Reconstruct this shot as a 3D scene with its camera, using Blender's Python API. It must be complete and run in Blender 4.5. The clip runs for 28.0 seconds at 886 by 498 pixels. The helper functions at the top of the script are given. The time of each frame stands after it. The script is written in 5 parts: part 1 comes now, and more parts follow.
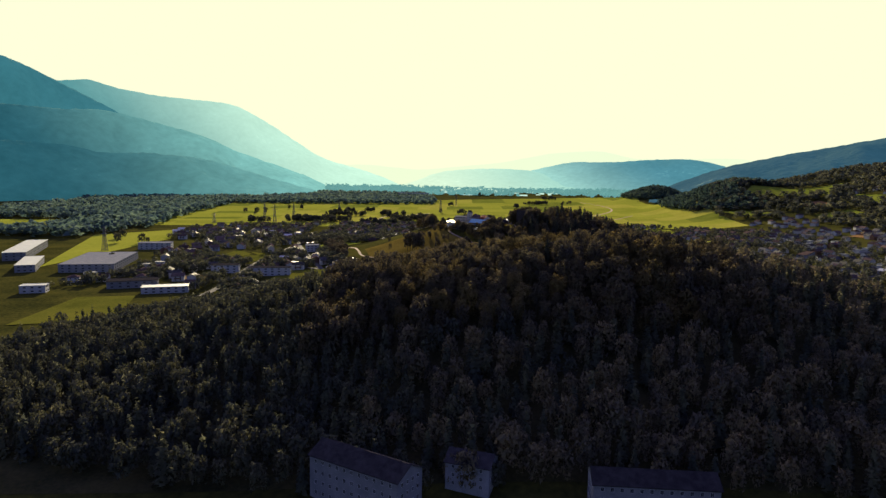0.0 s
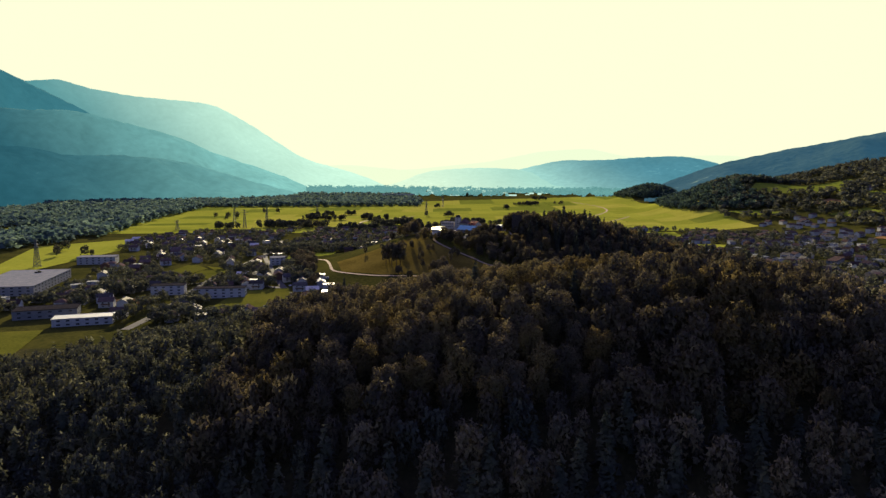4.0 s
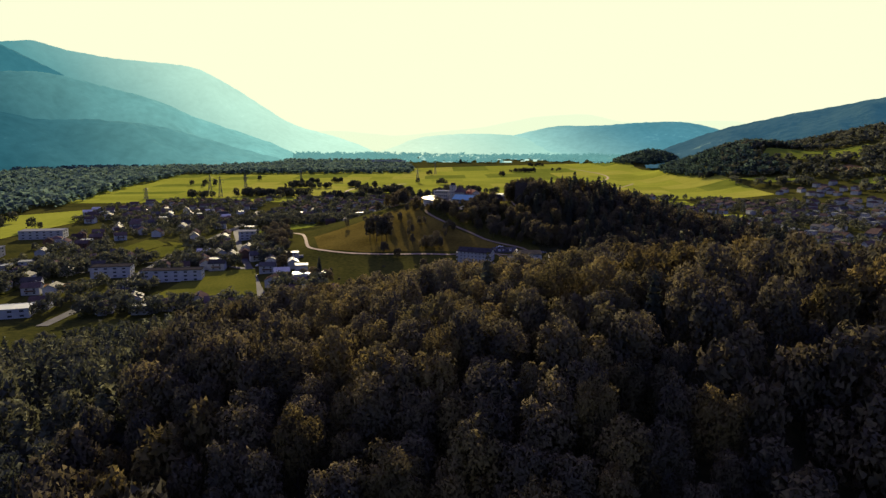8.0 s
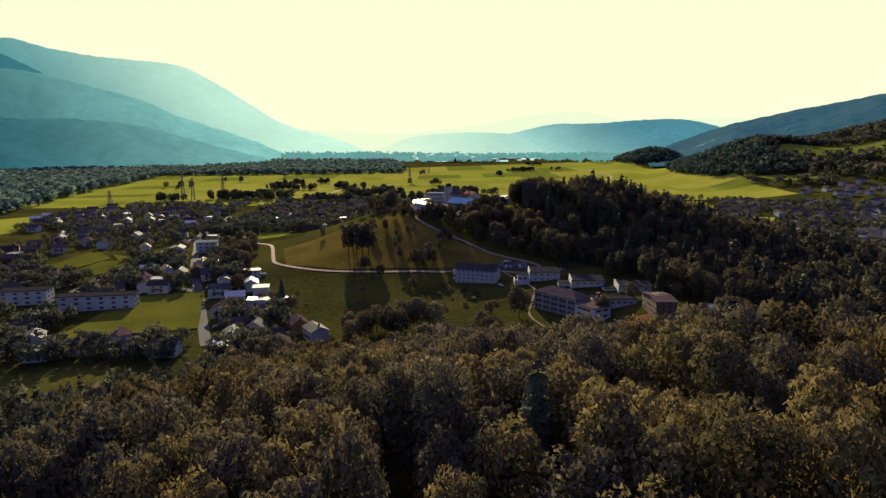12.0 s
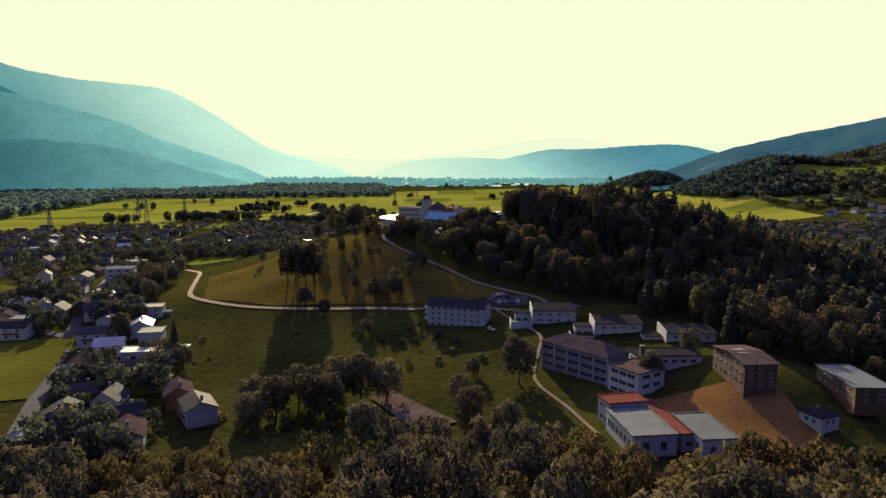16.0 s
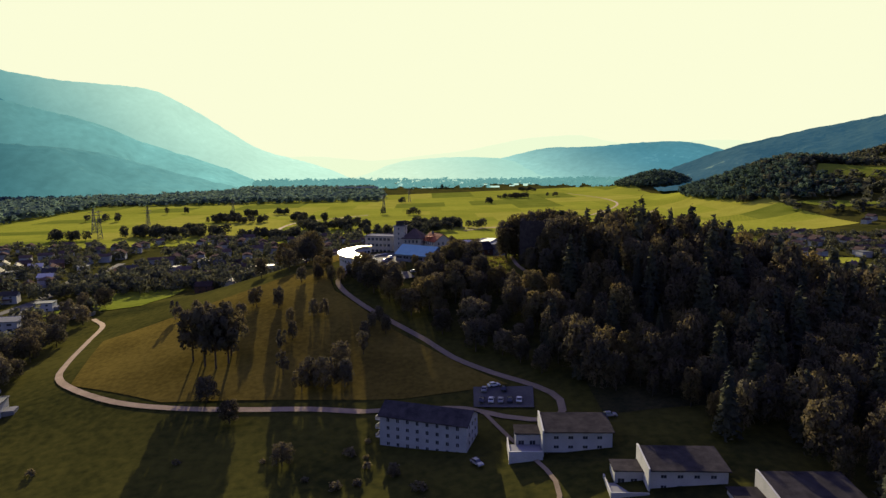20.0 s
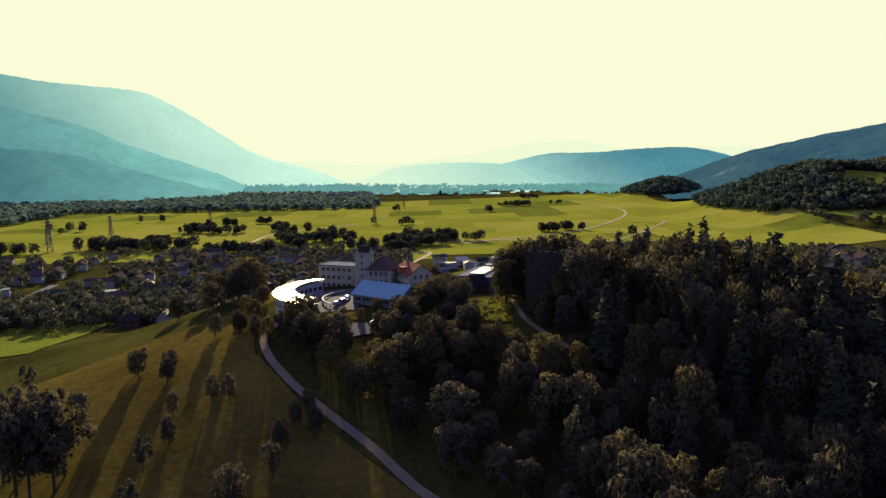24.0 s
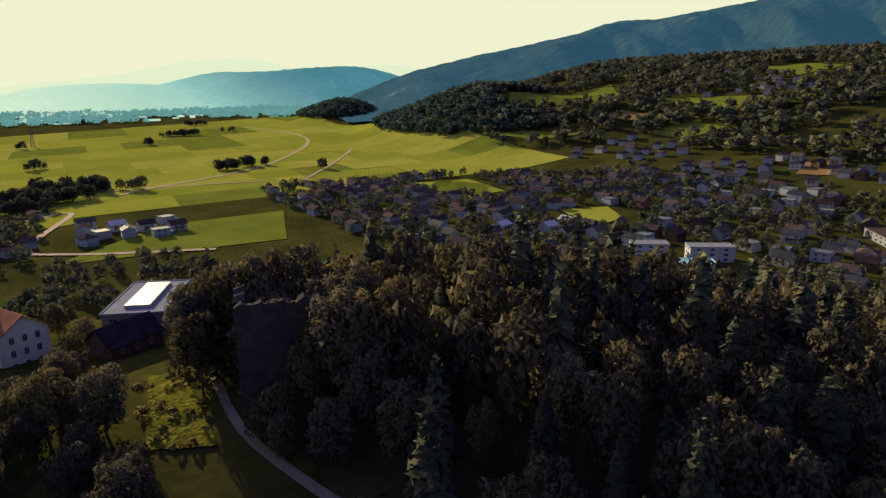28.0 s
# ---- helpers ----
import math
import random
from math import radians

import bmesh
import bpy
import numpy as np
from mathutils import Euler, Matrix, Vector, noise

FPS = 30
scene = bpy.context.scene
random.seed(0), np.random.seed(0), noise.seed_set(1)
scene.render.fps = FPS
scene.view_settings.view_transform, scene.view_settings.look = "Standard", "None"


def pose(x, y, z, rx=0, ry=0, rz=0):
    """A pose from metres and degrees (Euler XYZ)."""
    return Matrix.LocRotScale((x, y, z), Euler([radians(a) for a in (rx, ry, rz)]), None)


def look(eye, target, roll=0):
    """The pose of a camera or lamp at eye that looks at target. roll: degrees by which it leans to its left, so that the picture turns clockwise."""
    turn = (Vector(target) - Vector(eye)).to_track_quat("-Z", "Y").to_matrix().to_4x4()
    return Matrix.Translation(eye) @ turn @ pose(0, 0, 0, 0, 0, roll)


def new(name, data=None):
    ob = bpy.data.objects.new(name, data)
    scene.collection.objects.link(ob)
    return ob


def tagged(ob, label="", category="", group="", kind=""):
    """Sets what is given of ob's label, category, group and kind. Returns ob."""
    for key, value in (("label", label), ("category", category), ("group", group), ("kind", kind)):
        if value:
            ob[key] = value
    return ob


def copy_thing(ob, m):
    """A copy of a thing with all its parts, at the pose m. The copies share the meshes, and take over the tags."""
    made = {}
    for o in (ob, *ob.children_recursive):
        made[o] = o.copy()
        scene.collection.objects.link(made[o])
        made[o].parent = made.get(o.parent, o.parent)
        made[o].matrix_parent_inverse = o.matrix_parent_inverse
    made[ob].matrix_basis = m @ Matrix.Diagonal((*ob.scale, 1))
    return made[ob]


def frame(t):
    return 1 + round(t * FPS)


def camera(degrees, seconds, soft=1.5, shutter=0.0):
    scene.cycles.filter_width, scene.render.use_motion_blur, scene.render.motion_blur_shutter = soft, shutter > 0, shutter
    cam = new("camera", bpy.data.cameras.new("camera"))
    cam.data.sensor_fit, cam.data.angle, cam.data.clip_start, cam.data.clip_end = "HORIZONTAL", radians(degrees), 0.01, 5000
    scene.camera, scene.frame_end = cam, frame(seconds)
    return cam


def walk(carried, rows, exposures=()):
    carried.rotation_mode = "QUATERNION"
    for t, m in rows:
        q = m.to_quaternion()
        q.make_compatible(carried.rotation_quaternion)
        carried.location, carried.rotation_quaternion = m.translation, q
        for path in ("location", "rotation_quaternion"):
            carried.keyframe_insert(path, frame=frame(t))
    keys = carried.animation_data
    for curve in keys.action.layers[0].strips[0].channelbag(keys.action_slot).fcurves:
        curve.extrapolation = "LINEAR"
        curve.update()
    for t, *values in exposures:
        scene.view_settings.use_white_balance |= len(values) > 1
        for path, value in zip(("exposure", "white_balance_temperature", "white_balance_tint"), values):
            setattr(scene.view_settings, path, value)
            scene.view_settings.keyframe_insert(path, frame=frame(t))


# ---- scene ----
cam = camera(67.0, 28.0, soft=1.4)
PATH = [
    (0, (-6.147, -126.748, 168.895), (-6.167, -124.763, 168.654), 0.9),
    (0.5, (-8.182, -111.424, 168.813), (-8.172, -109.438, 168.579), 0.7),
    (1, (-9.579, -95.668, 168.829), (-9.555, -93.682, 168.6), 0.4),
    (1.5, (-10.169, -79.496, 168.963), (-10.138, -77.509, 168.739), 0.3),
    (2, (-9.771, -63.532, 169.143), (-9.742, -61.546, 168.914), 0.3),
    (2.5, (-8.494, -48.752, 169.095), (-8.469, -46.766, 168.862), 0.3),
    (4.5, (-2.576, 4.454, 167.882), (-2.56, 6.439, 167.64), 0.3),
    (5, (-1.554, 17.747, 167.636), (-1.536, 19.733, 167.394), 0.3),
    (5.5, (-0.602, 31.081, 167.322), (-0.584, 33.054, 166.998), 0.2),
    (6, (0.142, 43.972, 166.826), (0.167, 45.945, 166.504), 0.1),
    (6.5, (0.182, 55.53, 165.685), (0.211, 57.503, 165.36), 0.2),
    (7, (-0.828, 66.027, 164.253), (-0.791, 67.999, 163.92), 0.3),
    (7.5, (-2.211, 76.712, 162.848), (-2.174, 78.683, 162.512), 0.4),
    (8, (-3.824, 88.446, 161.616), (-3.784, 90.417, 161.279), 0.3),
    (8.5, (-5.157, 101.621, 161.07), (-5.112, 103.591, 160.731), 0.3),
    (9, (-5.976, 115.305, 160.885), (-5.927, 117.277, 160.55), 0.1),
    (9.5, (-5.885, 128.903, 161.004), (-5.836, 130.875, 160.675), 0.2),
    (10, (-5.596, 141.564, 160.852), (-5.549, 143.536, 160.523), 0.1),
    (10.5, (-5.524, 153.181, 159.408), (-5.478, 155.151, 159.071), 0.3),
    (11, (-4.832, 165.355, 157.567), (-4.782, 167.324, 157.222), 0.2),
    (11.5, (-3.235, 178.824, 156.069), (-3.181, 180.794, 155.727), -0.0),
    (12, (-1.085, 194.013, 154.873), (-1.029, 195.984, 154.536), -0.0),
    (12.5, (1.492, 208.938, 153.351), (1.544, 210.909, 153.014), 0.0),
    (14.5, (9.784, 268.43, 137.617), (9.847, 270.412, 137.357), 0.1),
    (15, (10.945, 284.177, 134.896), (11.017, 286.159, 134.634), -0.0),
    (15.5, (12.43, 300.96, 133.487), (12.507, 302.941, 133.224), -0.1),
    (16, (14.852, 318.06, 133.615), (14.927, 320.043, 133.362), 0.1),
    (16.5, (17.033, 334.06, 135.233), (17.108, 336.043, 134.983), 0.1),
    (17, (19.646, 349.474, 137.203), (19.717, 351.457, 136.956), -0.0),
    (17.5, (22.413, 363.114, 139.206), (22.481, 365.097, 138.958), -0.1),
    (18, (24.912, 376.882, 141.206), (24.98, 378.865, 140.956), -0.2),
    (18.5, (26.825, 390.549, 142.871), (26.9, 392.531, 142.618), -0.3),
    (19, (28.388, 404.358, 144.323), (28.463, 406.341, 144.07), -0.4),
    (19.5, (29.746, 417.878, 145.269), (29.824, 419.861, 145.016), -0.4),
    (20, (31.226, 430.037, 143.983), (31.303, 432.018, 143.724), -0.5),
    (20.5, (32.935, 442.145, 142.546), (33.013, 444.127, 142.284), -0.7),
    (21, (34.585, 454.409, 140.207), (34.666, 456.39, 139.95), -0.5),
    (21.5, (36.488, 466.427, 139.182), (36.569, 468.409, 138.925), -0.3),
    (23.5, (43.383, 517.495, 142.912), (43.458, 519.479, 142.665), -0.1),
    (24, (44.751, 529.94, 143.517), (44.826, 531.924, 143.274), -0.3),
    (24.5, (46.38, 542.036, 145.134), (46.513, 544.017, 144.889), -0.3),
    (25, (47.758, 554.662, 147.013), (47.864, 556.644, 146.764), -0.1),
    (25.5, (49.187, 567.559, 148.563), (49.281, 569.541, 148.312), -0.1),
    (26, (50.606, 579.957, 149.79), (50.693, 581.912, 149.379), -0.0),
    (26.5, (52.382, 592.478, 150.91), (52.462, 594.418, 150.428), -0.2),
    (27, (54.443, 605.55, 151.894), (54.566, 607.488, 151.415), -0.3),
    (27.5, (55.836, 620.287, 152.591), (55.99, 622.223, 152.11), -0.1),
    (27.6, (56.29, 623.566, 152.622), (56.45, 625.5, 152.139), -0.2),
    (27.7, (56.926, 626.993, 152.655), (57.157, 628.921, 152.174), -0.6),
    (27.8, (57.598, 630.388, 152.662), (58.004, 632.286, 152.182), -0.7),
    (27.9, (58.107, 633.608, 152.622), (58.782, 635.428, 152.142), -0.5),
    (28, (58.515, 636.713, 152.58), (59.469, 638.403, 152.098), -0.7),
]
walk(cam, [(t, look(e, a, r)) for t, e, a, r in PATH], [(0.0, 1.52), (15.0, 1.48), (24.0, 1.46), (27.2, 1.44), (28.0, 1.32)])

# ---- world, sun, exposure ----
SUN_AZ, SUN_EL = radians(-8.0), radians(17.5)      # azimuth from +y towards -x is negative x
world = bpy.data.worlds.new("sky")
scene.world = world
world.use_nodes = True
wn, wl = world.node_tree.nodes, world.node_tree.links
wn.clear()
sky = wn.new("ShaderNodeTexSky")
sky.sky_type, sky.sun_disc = "NISHITA", False
sky.sun_elevation, sky.sun_rotation = SUN_EL, SUN_AZ
sky.air_density, sky.dust_density, sky.ozone_density = 1.0, 3.0, 1.0
def overhead(low, high):
    """A colour that turns smoothly from the hazy horizon's to the blue zenith's."""
    mx = wn.new("ShaderNodeMix")
    mx.data_type = "RGBA"
    mx.inputs[6].default_value, mx.inputs[7].default_value = (*low, 1), (*high, 1)
    wl.new(height.outputs[0], mx.inputs[0])
    return mx.outputs[2]


where, split, height = wn.new("ShaderNodeTexCoord"), wn.new("ShaderNodeSeparateXYZ"), wn.new("ShaderNodeMapRange")
height.interpolation_type = "SMOOTHSTEP"
height.inputs[1].default_value, height.inputs[2].default_value = 0.24, 0.72
wl.new(where.outputs["Generated"], split.inputs[0])
wl.new(split.outputs[2], height.inputs[0])
tint = wn.new("ShaderNodeVectorMath")
tint.operation = "MULTIPLY"
wl.new(overhead((0.67, 0.65, 1.06), (0.70, 0.52, 1.20)), tint.inputs[1])
bg = wn.new("ShaderNodeBackground")
bg.inputs[1].default_value = 0.15
wo = wn.new("ShaderNodeOutputWorld")
sunward, glare, bright_side = wn.new("ShaderNodeMapRange"), wn.new("ShaderNodeVectorMath"), wn.new("ShaderNodeVectorMath")
sunward.interpolation_type = "SMOOTHSTEP"
sunward.inputs[1].default_value, sunward.inputs[2].default_value, sunward.inputs[3].default_value = -0.45, 0.40, 0.45
glare.operation, bright_side.operation = "DOT_PRODUCT", "SCALE"
glare.inputs[1].default_value = (math.sin(SUN_AZ), math.cos(SUN_AZ), 0)
wl.new(where.outputs["Generated"], glare.inputs[0]), wl.new(glare.outputs["Value"], sunward.inputs[0])
wl.new(sky.outputs[0], bright_side.inputs[0]), wl.new(sunward.outputs[0], bright_side.inputs["Scale"])
wl.new(bright_side.outputs[0], tint.inputs[0])
cap = wn.new("ShaderNodeVectorMath")
cap.operation = "MINIMUM"
wl.new(overhead((2.33, 2.365, 1.665), (2.28, 2.28, 2.37)), cap.inputs[1])
wl.new(tint.outputs[0], cap.inputs[0])
wl.new(cap.outputs[0], bg.inputs[0])
wl.new(bg.outputs[0], wo.inputs[0])

sun_data = bpy.data.lights.new("sun", "SUN")
sun_data.energy, sun_data.angle, sun_data.color = 4.0, radians(0.6), (1.0, 0.83, 0.52)
sun = new("sun", sun_data)
to_sun = Vector((math.sin(SUN_AZ) * math.cos(SUN_EL), math.cos(SUN_AZ) * math.cos(SUN_EL), math.sin(SUN_EL)))
sun.matrix_world = look(to_sun * 100, (0, 0, 0))

# ---- materials ----
def mat(name, c1, c2, scale=0.2, rough=0.9, fine=3.0, bump=0.3, metal=0.0, spec=0.3, vary=0.0, coords="Object", dist=0.2, trans=0.0, glow=None, rows=None):
    """Two colours mixed by coarse and fine noise, with relief; vary: brightness by object; trans: light through leaves."""
    m = bpy.data.materials.new(name)
    m.use_nodes = True
    n, l = m.node_tree.nodes, m.node_tree.links
    p = n["Principled BSDF"]
    tc = n.new("ShaderNodeTexCoord")
    src = tc.outputs["Object"]
    if coords == "World":
        geo = n.new("ShaderNodeNewGeometry")
        src = geo.outputs["Position"]
    a, b = n.new("ShaderNodeTexNoise"), n.new("ShaderNodeTexNoise")
    a.inputs["Scale"].default_value, b.inputs["Scale"].default_value = scale, fine
    a.inputs["Detail"].default_value, b.inputs["Detail"].default_value = 5, 4
    mix = n.new("ShaderNodeMath")
    mix.operation = "MULTIPLY_ADD"
    mix.inputs[1].default_value = 0.45
    half = n.new("ShaderNodeMath")
    half.operation = "MULTIPLY"
    half.inputs[1].default_value = 0.55
    l.new(src, a.inputs["Vector"]), l.new(src, b.inputs["Vector"])
    l.new(a.outputs[0], half.inputs[0])
    l.new(b.outputs[0], mix.inputs[0])
    l.new(half.outputs[0], mix.inputs[2])
    ramp = n.new("ShaderNodeValToRGB")
    ramp.color_ramp.elements[0].position, ramp.color_ramp.elements[1].position = 0.36, 0.64
    ramp.color_ramp.elements[0].color, ramp.color_ramp.elements[1].color = (*c1, 1), (*c2, 1)
    l.new(mix.outputs[0], ramp.inputs[0])
    col = ramp.outputs[0]
    if rows:
        turn, wave, mr, mul = n.new("ShaderNodeMapping"), n.new("ShaderNodeTexWave"), n.new("ShaderNodeMapRange"), n.new("ShaderNodeVectorMath")
        turn.inputs["Rotation"].default_value[2] = radians(rows[0])
        wave.inputs["Scale"].default_value, wave.inputs["Distortion"].default_value, wave.inputs["Detail"].default_value = rows[1], 1.2, 0.0
        mr.inputs[3].default_value, mr.inputs[4].default_value = 0.93, 1.05
        mul.operation = "SCALE"
        l.new(src, turn.inputs[0]), l.new(turn.outputs[0], wave.inputs["Vector"]), l.new(wave.outputs["Fac"], mr.inputs[0])
        l.new(mr.outputs[0], mul.inputs["Scale"]), l.new(col, mul.inputs[0])
        col = mul.outputs[0]
    if vary:
        info = n.new("ShaderNodeObjectInfo")
        rnd = info.outputs["Random"]
        mr = n.new("ShaderNodeMapRange")
        mr.inputs[3].default_value, mr.inputs[4].default_value = 1 - vary, 1 + vary
        mul = n.new("ShaderNodeVectorMath")
        mul.operation = "SCALE"
        l.new(rnd, mr.inputs[0]), l.new(mr.outputs[0], mul.inputs["Scale"]), l.new(col, mul.inputs[0])
        col = mul.outputs[0]
    if trans:
        where, big, span, shade = n.new("ShaderNodeNewGeometry"), n.new("ShaderNodeTexNoise"), n.new("ShaderNodeMapRange"), n.new("ShaderNodeMix")
        shade.data_type, shade.blend_type = "RGBA", "MULTIPLY"
        big.inputs["Scale"].default_value, big.inputs["Detail"].default_value = 0.075, 2
        span.inputs[1].default_value, span.inputs[2].default_value = 0.36, 0.64
        l.new(where.outputs["Position"], big.inputs["Vector"]), l.new(big.outputs[0], span.inputs[0])
        hue = n.new("ShaderNodeMix")
        hue.data_type = "RGBA"
        hue.inputs[6].default_value, hue.inputs[7].default_value = (0.70, 0.74, 0.78, 1), (1.3, 1.2, 0.96, 1)
        l.new(span.outputs[0], hue.inputs[0])
        shade.inputs[0].default_value = 1.0
        l.new(col, shade.inputs[6]), l.new(hue.outputs[2], shade.inputs[7])
        col = shade.outputs[2]
    l.new(col, p.inputs["Base Color"])
    p.inputs["Roughness"].default_value, p.inputs["Metallic"].default_value = rough, metal
    p.inputs["Specular IOR Level"].default_value = spec
    if bump:
        bp = n.new("ShaderNodeBump")
        bp.inputs["Strength"].default_value, bp.inputs["Distance"].default_value = bump, dist
        l.new(b.outputs[0], bp.inputs["Height"]), l.new(bp.outputs[0], p.inputs["Normal"])
    if trans:
        t = n.new("ShaderNodeBsdfTranslucent")
        l.new(col, t.inputs[0])
        mx = n.new("ShaderNodeMixShader")
        mx.inputs[0].default_value = trans
        l.new(p.outputs[0], mx.inputs[1]), l.new(t.outputs[0], mx.inputs[2])
        l.new(mx.outputs[0], n["Material Output"].inputs[0])
    if glow:
        p.inputs["Emission Color"].default_value = (*glow, 1)
        p.inputs["Emission Strength"].default_value = 1.0
    return m


M_GRASS = mat("grass", (0.018, 0.021, 0.007), (0.058, 0.055, 0.013), 0.020, 0.95, 0.35, 0.3, coords="World", dist=0.4, spec=0.0)
M_MEADOW = mat("meadow", (0.150, 0.170, 0.020), (0.220, 0.228, 0.031), 0.010, 0.95, 0.15, 0.3, coords="World", dist=0.3, spec=0.0)
M_PASTURE = mat("dry_pasture", (0.060, 0.046, 0.011), (0.125, 0.094, 0.020), 0.03, 0.95, 0.5, 0.25, coords="World", dist=0.4, spec=0.0)
M_HAY = mat("mown_meadow", (0.180, 0.184, 0.026), (0.250, 0.242, 0.040), 0.02, 0.95, 0.3, 0.3, coords="World", spec=0.0, rows=(-62, 0.04))
M_CROP = mat("crop", (0.082, 0.104, 0.014), (0.130, 0.146, 0.022), 0.03, 0.95, 0.5, 0.5, coords="World", spec=0.0)
M_LAWN = mat("garden_lawn", (0.052, 0.058, 0.010), (0.098, 0.096, 0.016), 0.03, 0.95, 0.5, 0.3, coords="World", spec=0.0)
M_LEY = mat("mown_ley", (0.134, 0.152, 0.018), (0.196, 0.204, 0.028), 0.012, 0.95, 0.2, 0.3, coords="World", spec=0.0, rows=(24, 0.055))
M_STUBBLE = mat("stubble", (0.14, 0.085, 0.038), (0.20, 0.12, 0.052), 0.05, 0.95, 0.8, 0.4, coords="World", spec=0.0)
M_FLOOR = mat("forest_floor", (0.020, 0.022, 0.010), (0.05, 0.045, 0.018), 0.05, 0.95, 0.6, 0.6, coords="World", dist=0.5, spec=0.0)
M_ASPHALT = mat("asphalt", (0.05, 0.05, 0.052), (0.085, 0.083, 0.08), 0.1, 0.9, 2.0, 0.1, coords="World", spec=0.03)
M_GRAVEL = mat("gravel", (0.20, 0.145, 0.095), (0.30, 0.225, 0.155), 0.2, 0.95, 2.5, 0.3, coords="World", spec=0.05)
M_BARK = mat("bark", (0.035, 0.026, 0.018), (0.09, 0.07, 0.05), 1.0, 0.95, 8.0, 0.5)
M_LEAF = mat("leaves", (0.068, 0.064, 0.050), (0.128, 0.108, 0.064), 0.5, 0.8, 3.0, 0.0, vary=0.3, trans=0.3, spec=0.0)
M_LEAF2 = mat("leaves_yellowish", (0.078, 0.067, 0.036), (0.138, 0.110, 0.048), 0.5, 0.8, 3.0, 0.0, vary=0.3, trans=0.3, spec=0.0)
# leaf colour made bluer and paler to imitate haze over the riverside woods
M_RIVER = mat("haze_tinted_woods", (0.070, 0.120, 0.115), (0.115, 0.165, 0.145), 0.02, 0.9, 0.3, 0.0, spec=0.0, trans=0.4, coords="World")
M_FIR = mat("needles", (0.036, 0.042, 0.034), (0.070, 0.072, 0.050), 0.6, 0.85, 3.0, 0.0, vary=0.3, trans=0.15, spec=0.0)
M_WHITE = mat("white_render", (0.25, 0.26, 0.26), (0.36, 0.36, 0.36), 0.25, 0.85, 4.0, 0.05, vary=0.12)
M_CREAM = mat("cream_render", (0.34, 0.31, 0.25), (0.46, 0.42, 0.34), 0.25, 0.85, 4.0, 0.05, vary=0.15)
M_GREY = mat("grey_concrete", (0.12, 0.13, 0.14), (0.20, 0.20, 0.21), 0.2, 0.85, 3.0, 0.1, vary=0.15, spec=0.0)
M_TILE = mat("roof_tiles", (0.046, 0.034, 0.032), (0.088, 0.062, 0.054), 0.4, 0.9, 6.0, 0.4, vary=0.45, spec=0.0)
M_REDTILE = mat("red_roof_tiles", (0.22, 0.065, 0.035), (0.32, 0.11, 0.06), 0.4, 0.9, 6.0, 0.4, vary=0.2, spec=0.05)
M_ROOFGREY = mat("grey_roofing", (0.085, 0.095, 0.098), (0.135, 0.142, 0.142), 0.2, 0.6, 2.0, 0.1, vary=0.2, spec=0.05)
M_REDFELT = mat("red_roof_felt", (0.12, 0.040, 0.030), (0.18, 0.065, 0.045), 0.3, 0.9, 4.0, 0.2, spec=0.0)
M_DARKROOF = mat("dark_roof", (0.018, 0.017, 0.020), (0.045, 0.042, 0.044), 0.4, 0.9, 6.0, 0.3, vary=0.3, spec=0.0)
M_SHEET = mat("metal_roof", (0.26, 0.27, 0.28), (0.36, 0.36, 0.35), 0.15, 0.5, 2.0, 0.05, metal=0.4, spec=0.3)
M_GLASS = mat("window_glass", (0.02, 0.025, 0.03), (0.035, 0.04, 0.05), 1, 0.08, 3.0, 0.0, spec=0.6)
M_WOOD = mat("dark_timber", (0.06, 0.03, 0.018), (0.13, 0.065, 0.04), 0.5, 0.8, 5.0, 0.3, vary=0.2)
M_STEEL = mat("galvanised_steel", (0.07, 0.075, 0.08), (0.12, 0.125, 0.13), 1, 0.7, 6.0, 0.05, spec=0.1)
M_MIRROR = mat("shiny_roof", (0.45, 0.44, 0.40), (0.60, 0.58, 0.52), 0.3, 0.22, 2.0, 0.02, metal=1.0)
M_GOLD = mat("gold_sheet", (0.40, 0.33, 0.13), (0.50, 0.42, 0.19), 0.2, 0.42, 2.0, 0.05, metal=0.5, spec=0.4)
M_LANE = mat("worn_lane", (0.14, 0.112, 0.078), (0.22, 0.175, 0.120), 0.15, 0.95, 2.0, 0.3, coords="World", spec=0.0)
M_DRYLAWN = mat("dry_lawn", (0.13, 0.068, 0.024), (0.22, 0.115, 0.040), 0.06, 0.95, 0.8, 0.5, coords="World", spec=0.0)
M_SLATE = mat("glossy_roof_tiles", (0.022, 0.022, 0.026), (0.055, 0.052, 0.055), 0.4, 0.7, 6.0, 0.4, vary=0.4, spec=0.04)
# haze over the spur is put into this blue-green leaf colour
M_SPUR = mat("haze_tinted_spur", (0.034, 0.060, 0.056), (0.064, 0.094, 0.080), 0.02, 0.9, 0.3, 0.0, spec=0.0, trans=0.3, coords="World")
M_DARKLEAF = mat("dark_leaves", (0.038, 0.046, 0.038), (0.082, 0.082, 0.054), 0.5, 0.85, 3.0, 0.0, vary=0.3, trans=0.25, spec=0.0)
M_STONE = mat("rubble_stone", (0.034, 0.029, 0.026), (0.072, 0.062, 0.052), 0.6, 0.95, 3.0, 0.8, spec=0.0)


# ---- building blocks ----
def link(name, me, material=None, parent=None, label=""):
    ob = new(name, me)
    if material and not me.materials:
        me.materials.append(material)
    if parent:
        ob.parent = parent
    if label:
        ob["label"] = label
    return ob


def part(name, bm, material, parent, label=""):
    me = bpy.data.meshes.new(name)
    bm.to_mesh(me)
    bm.free()
    return link(name, me, material, parent, label)


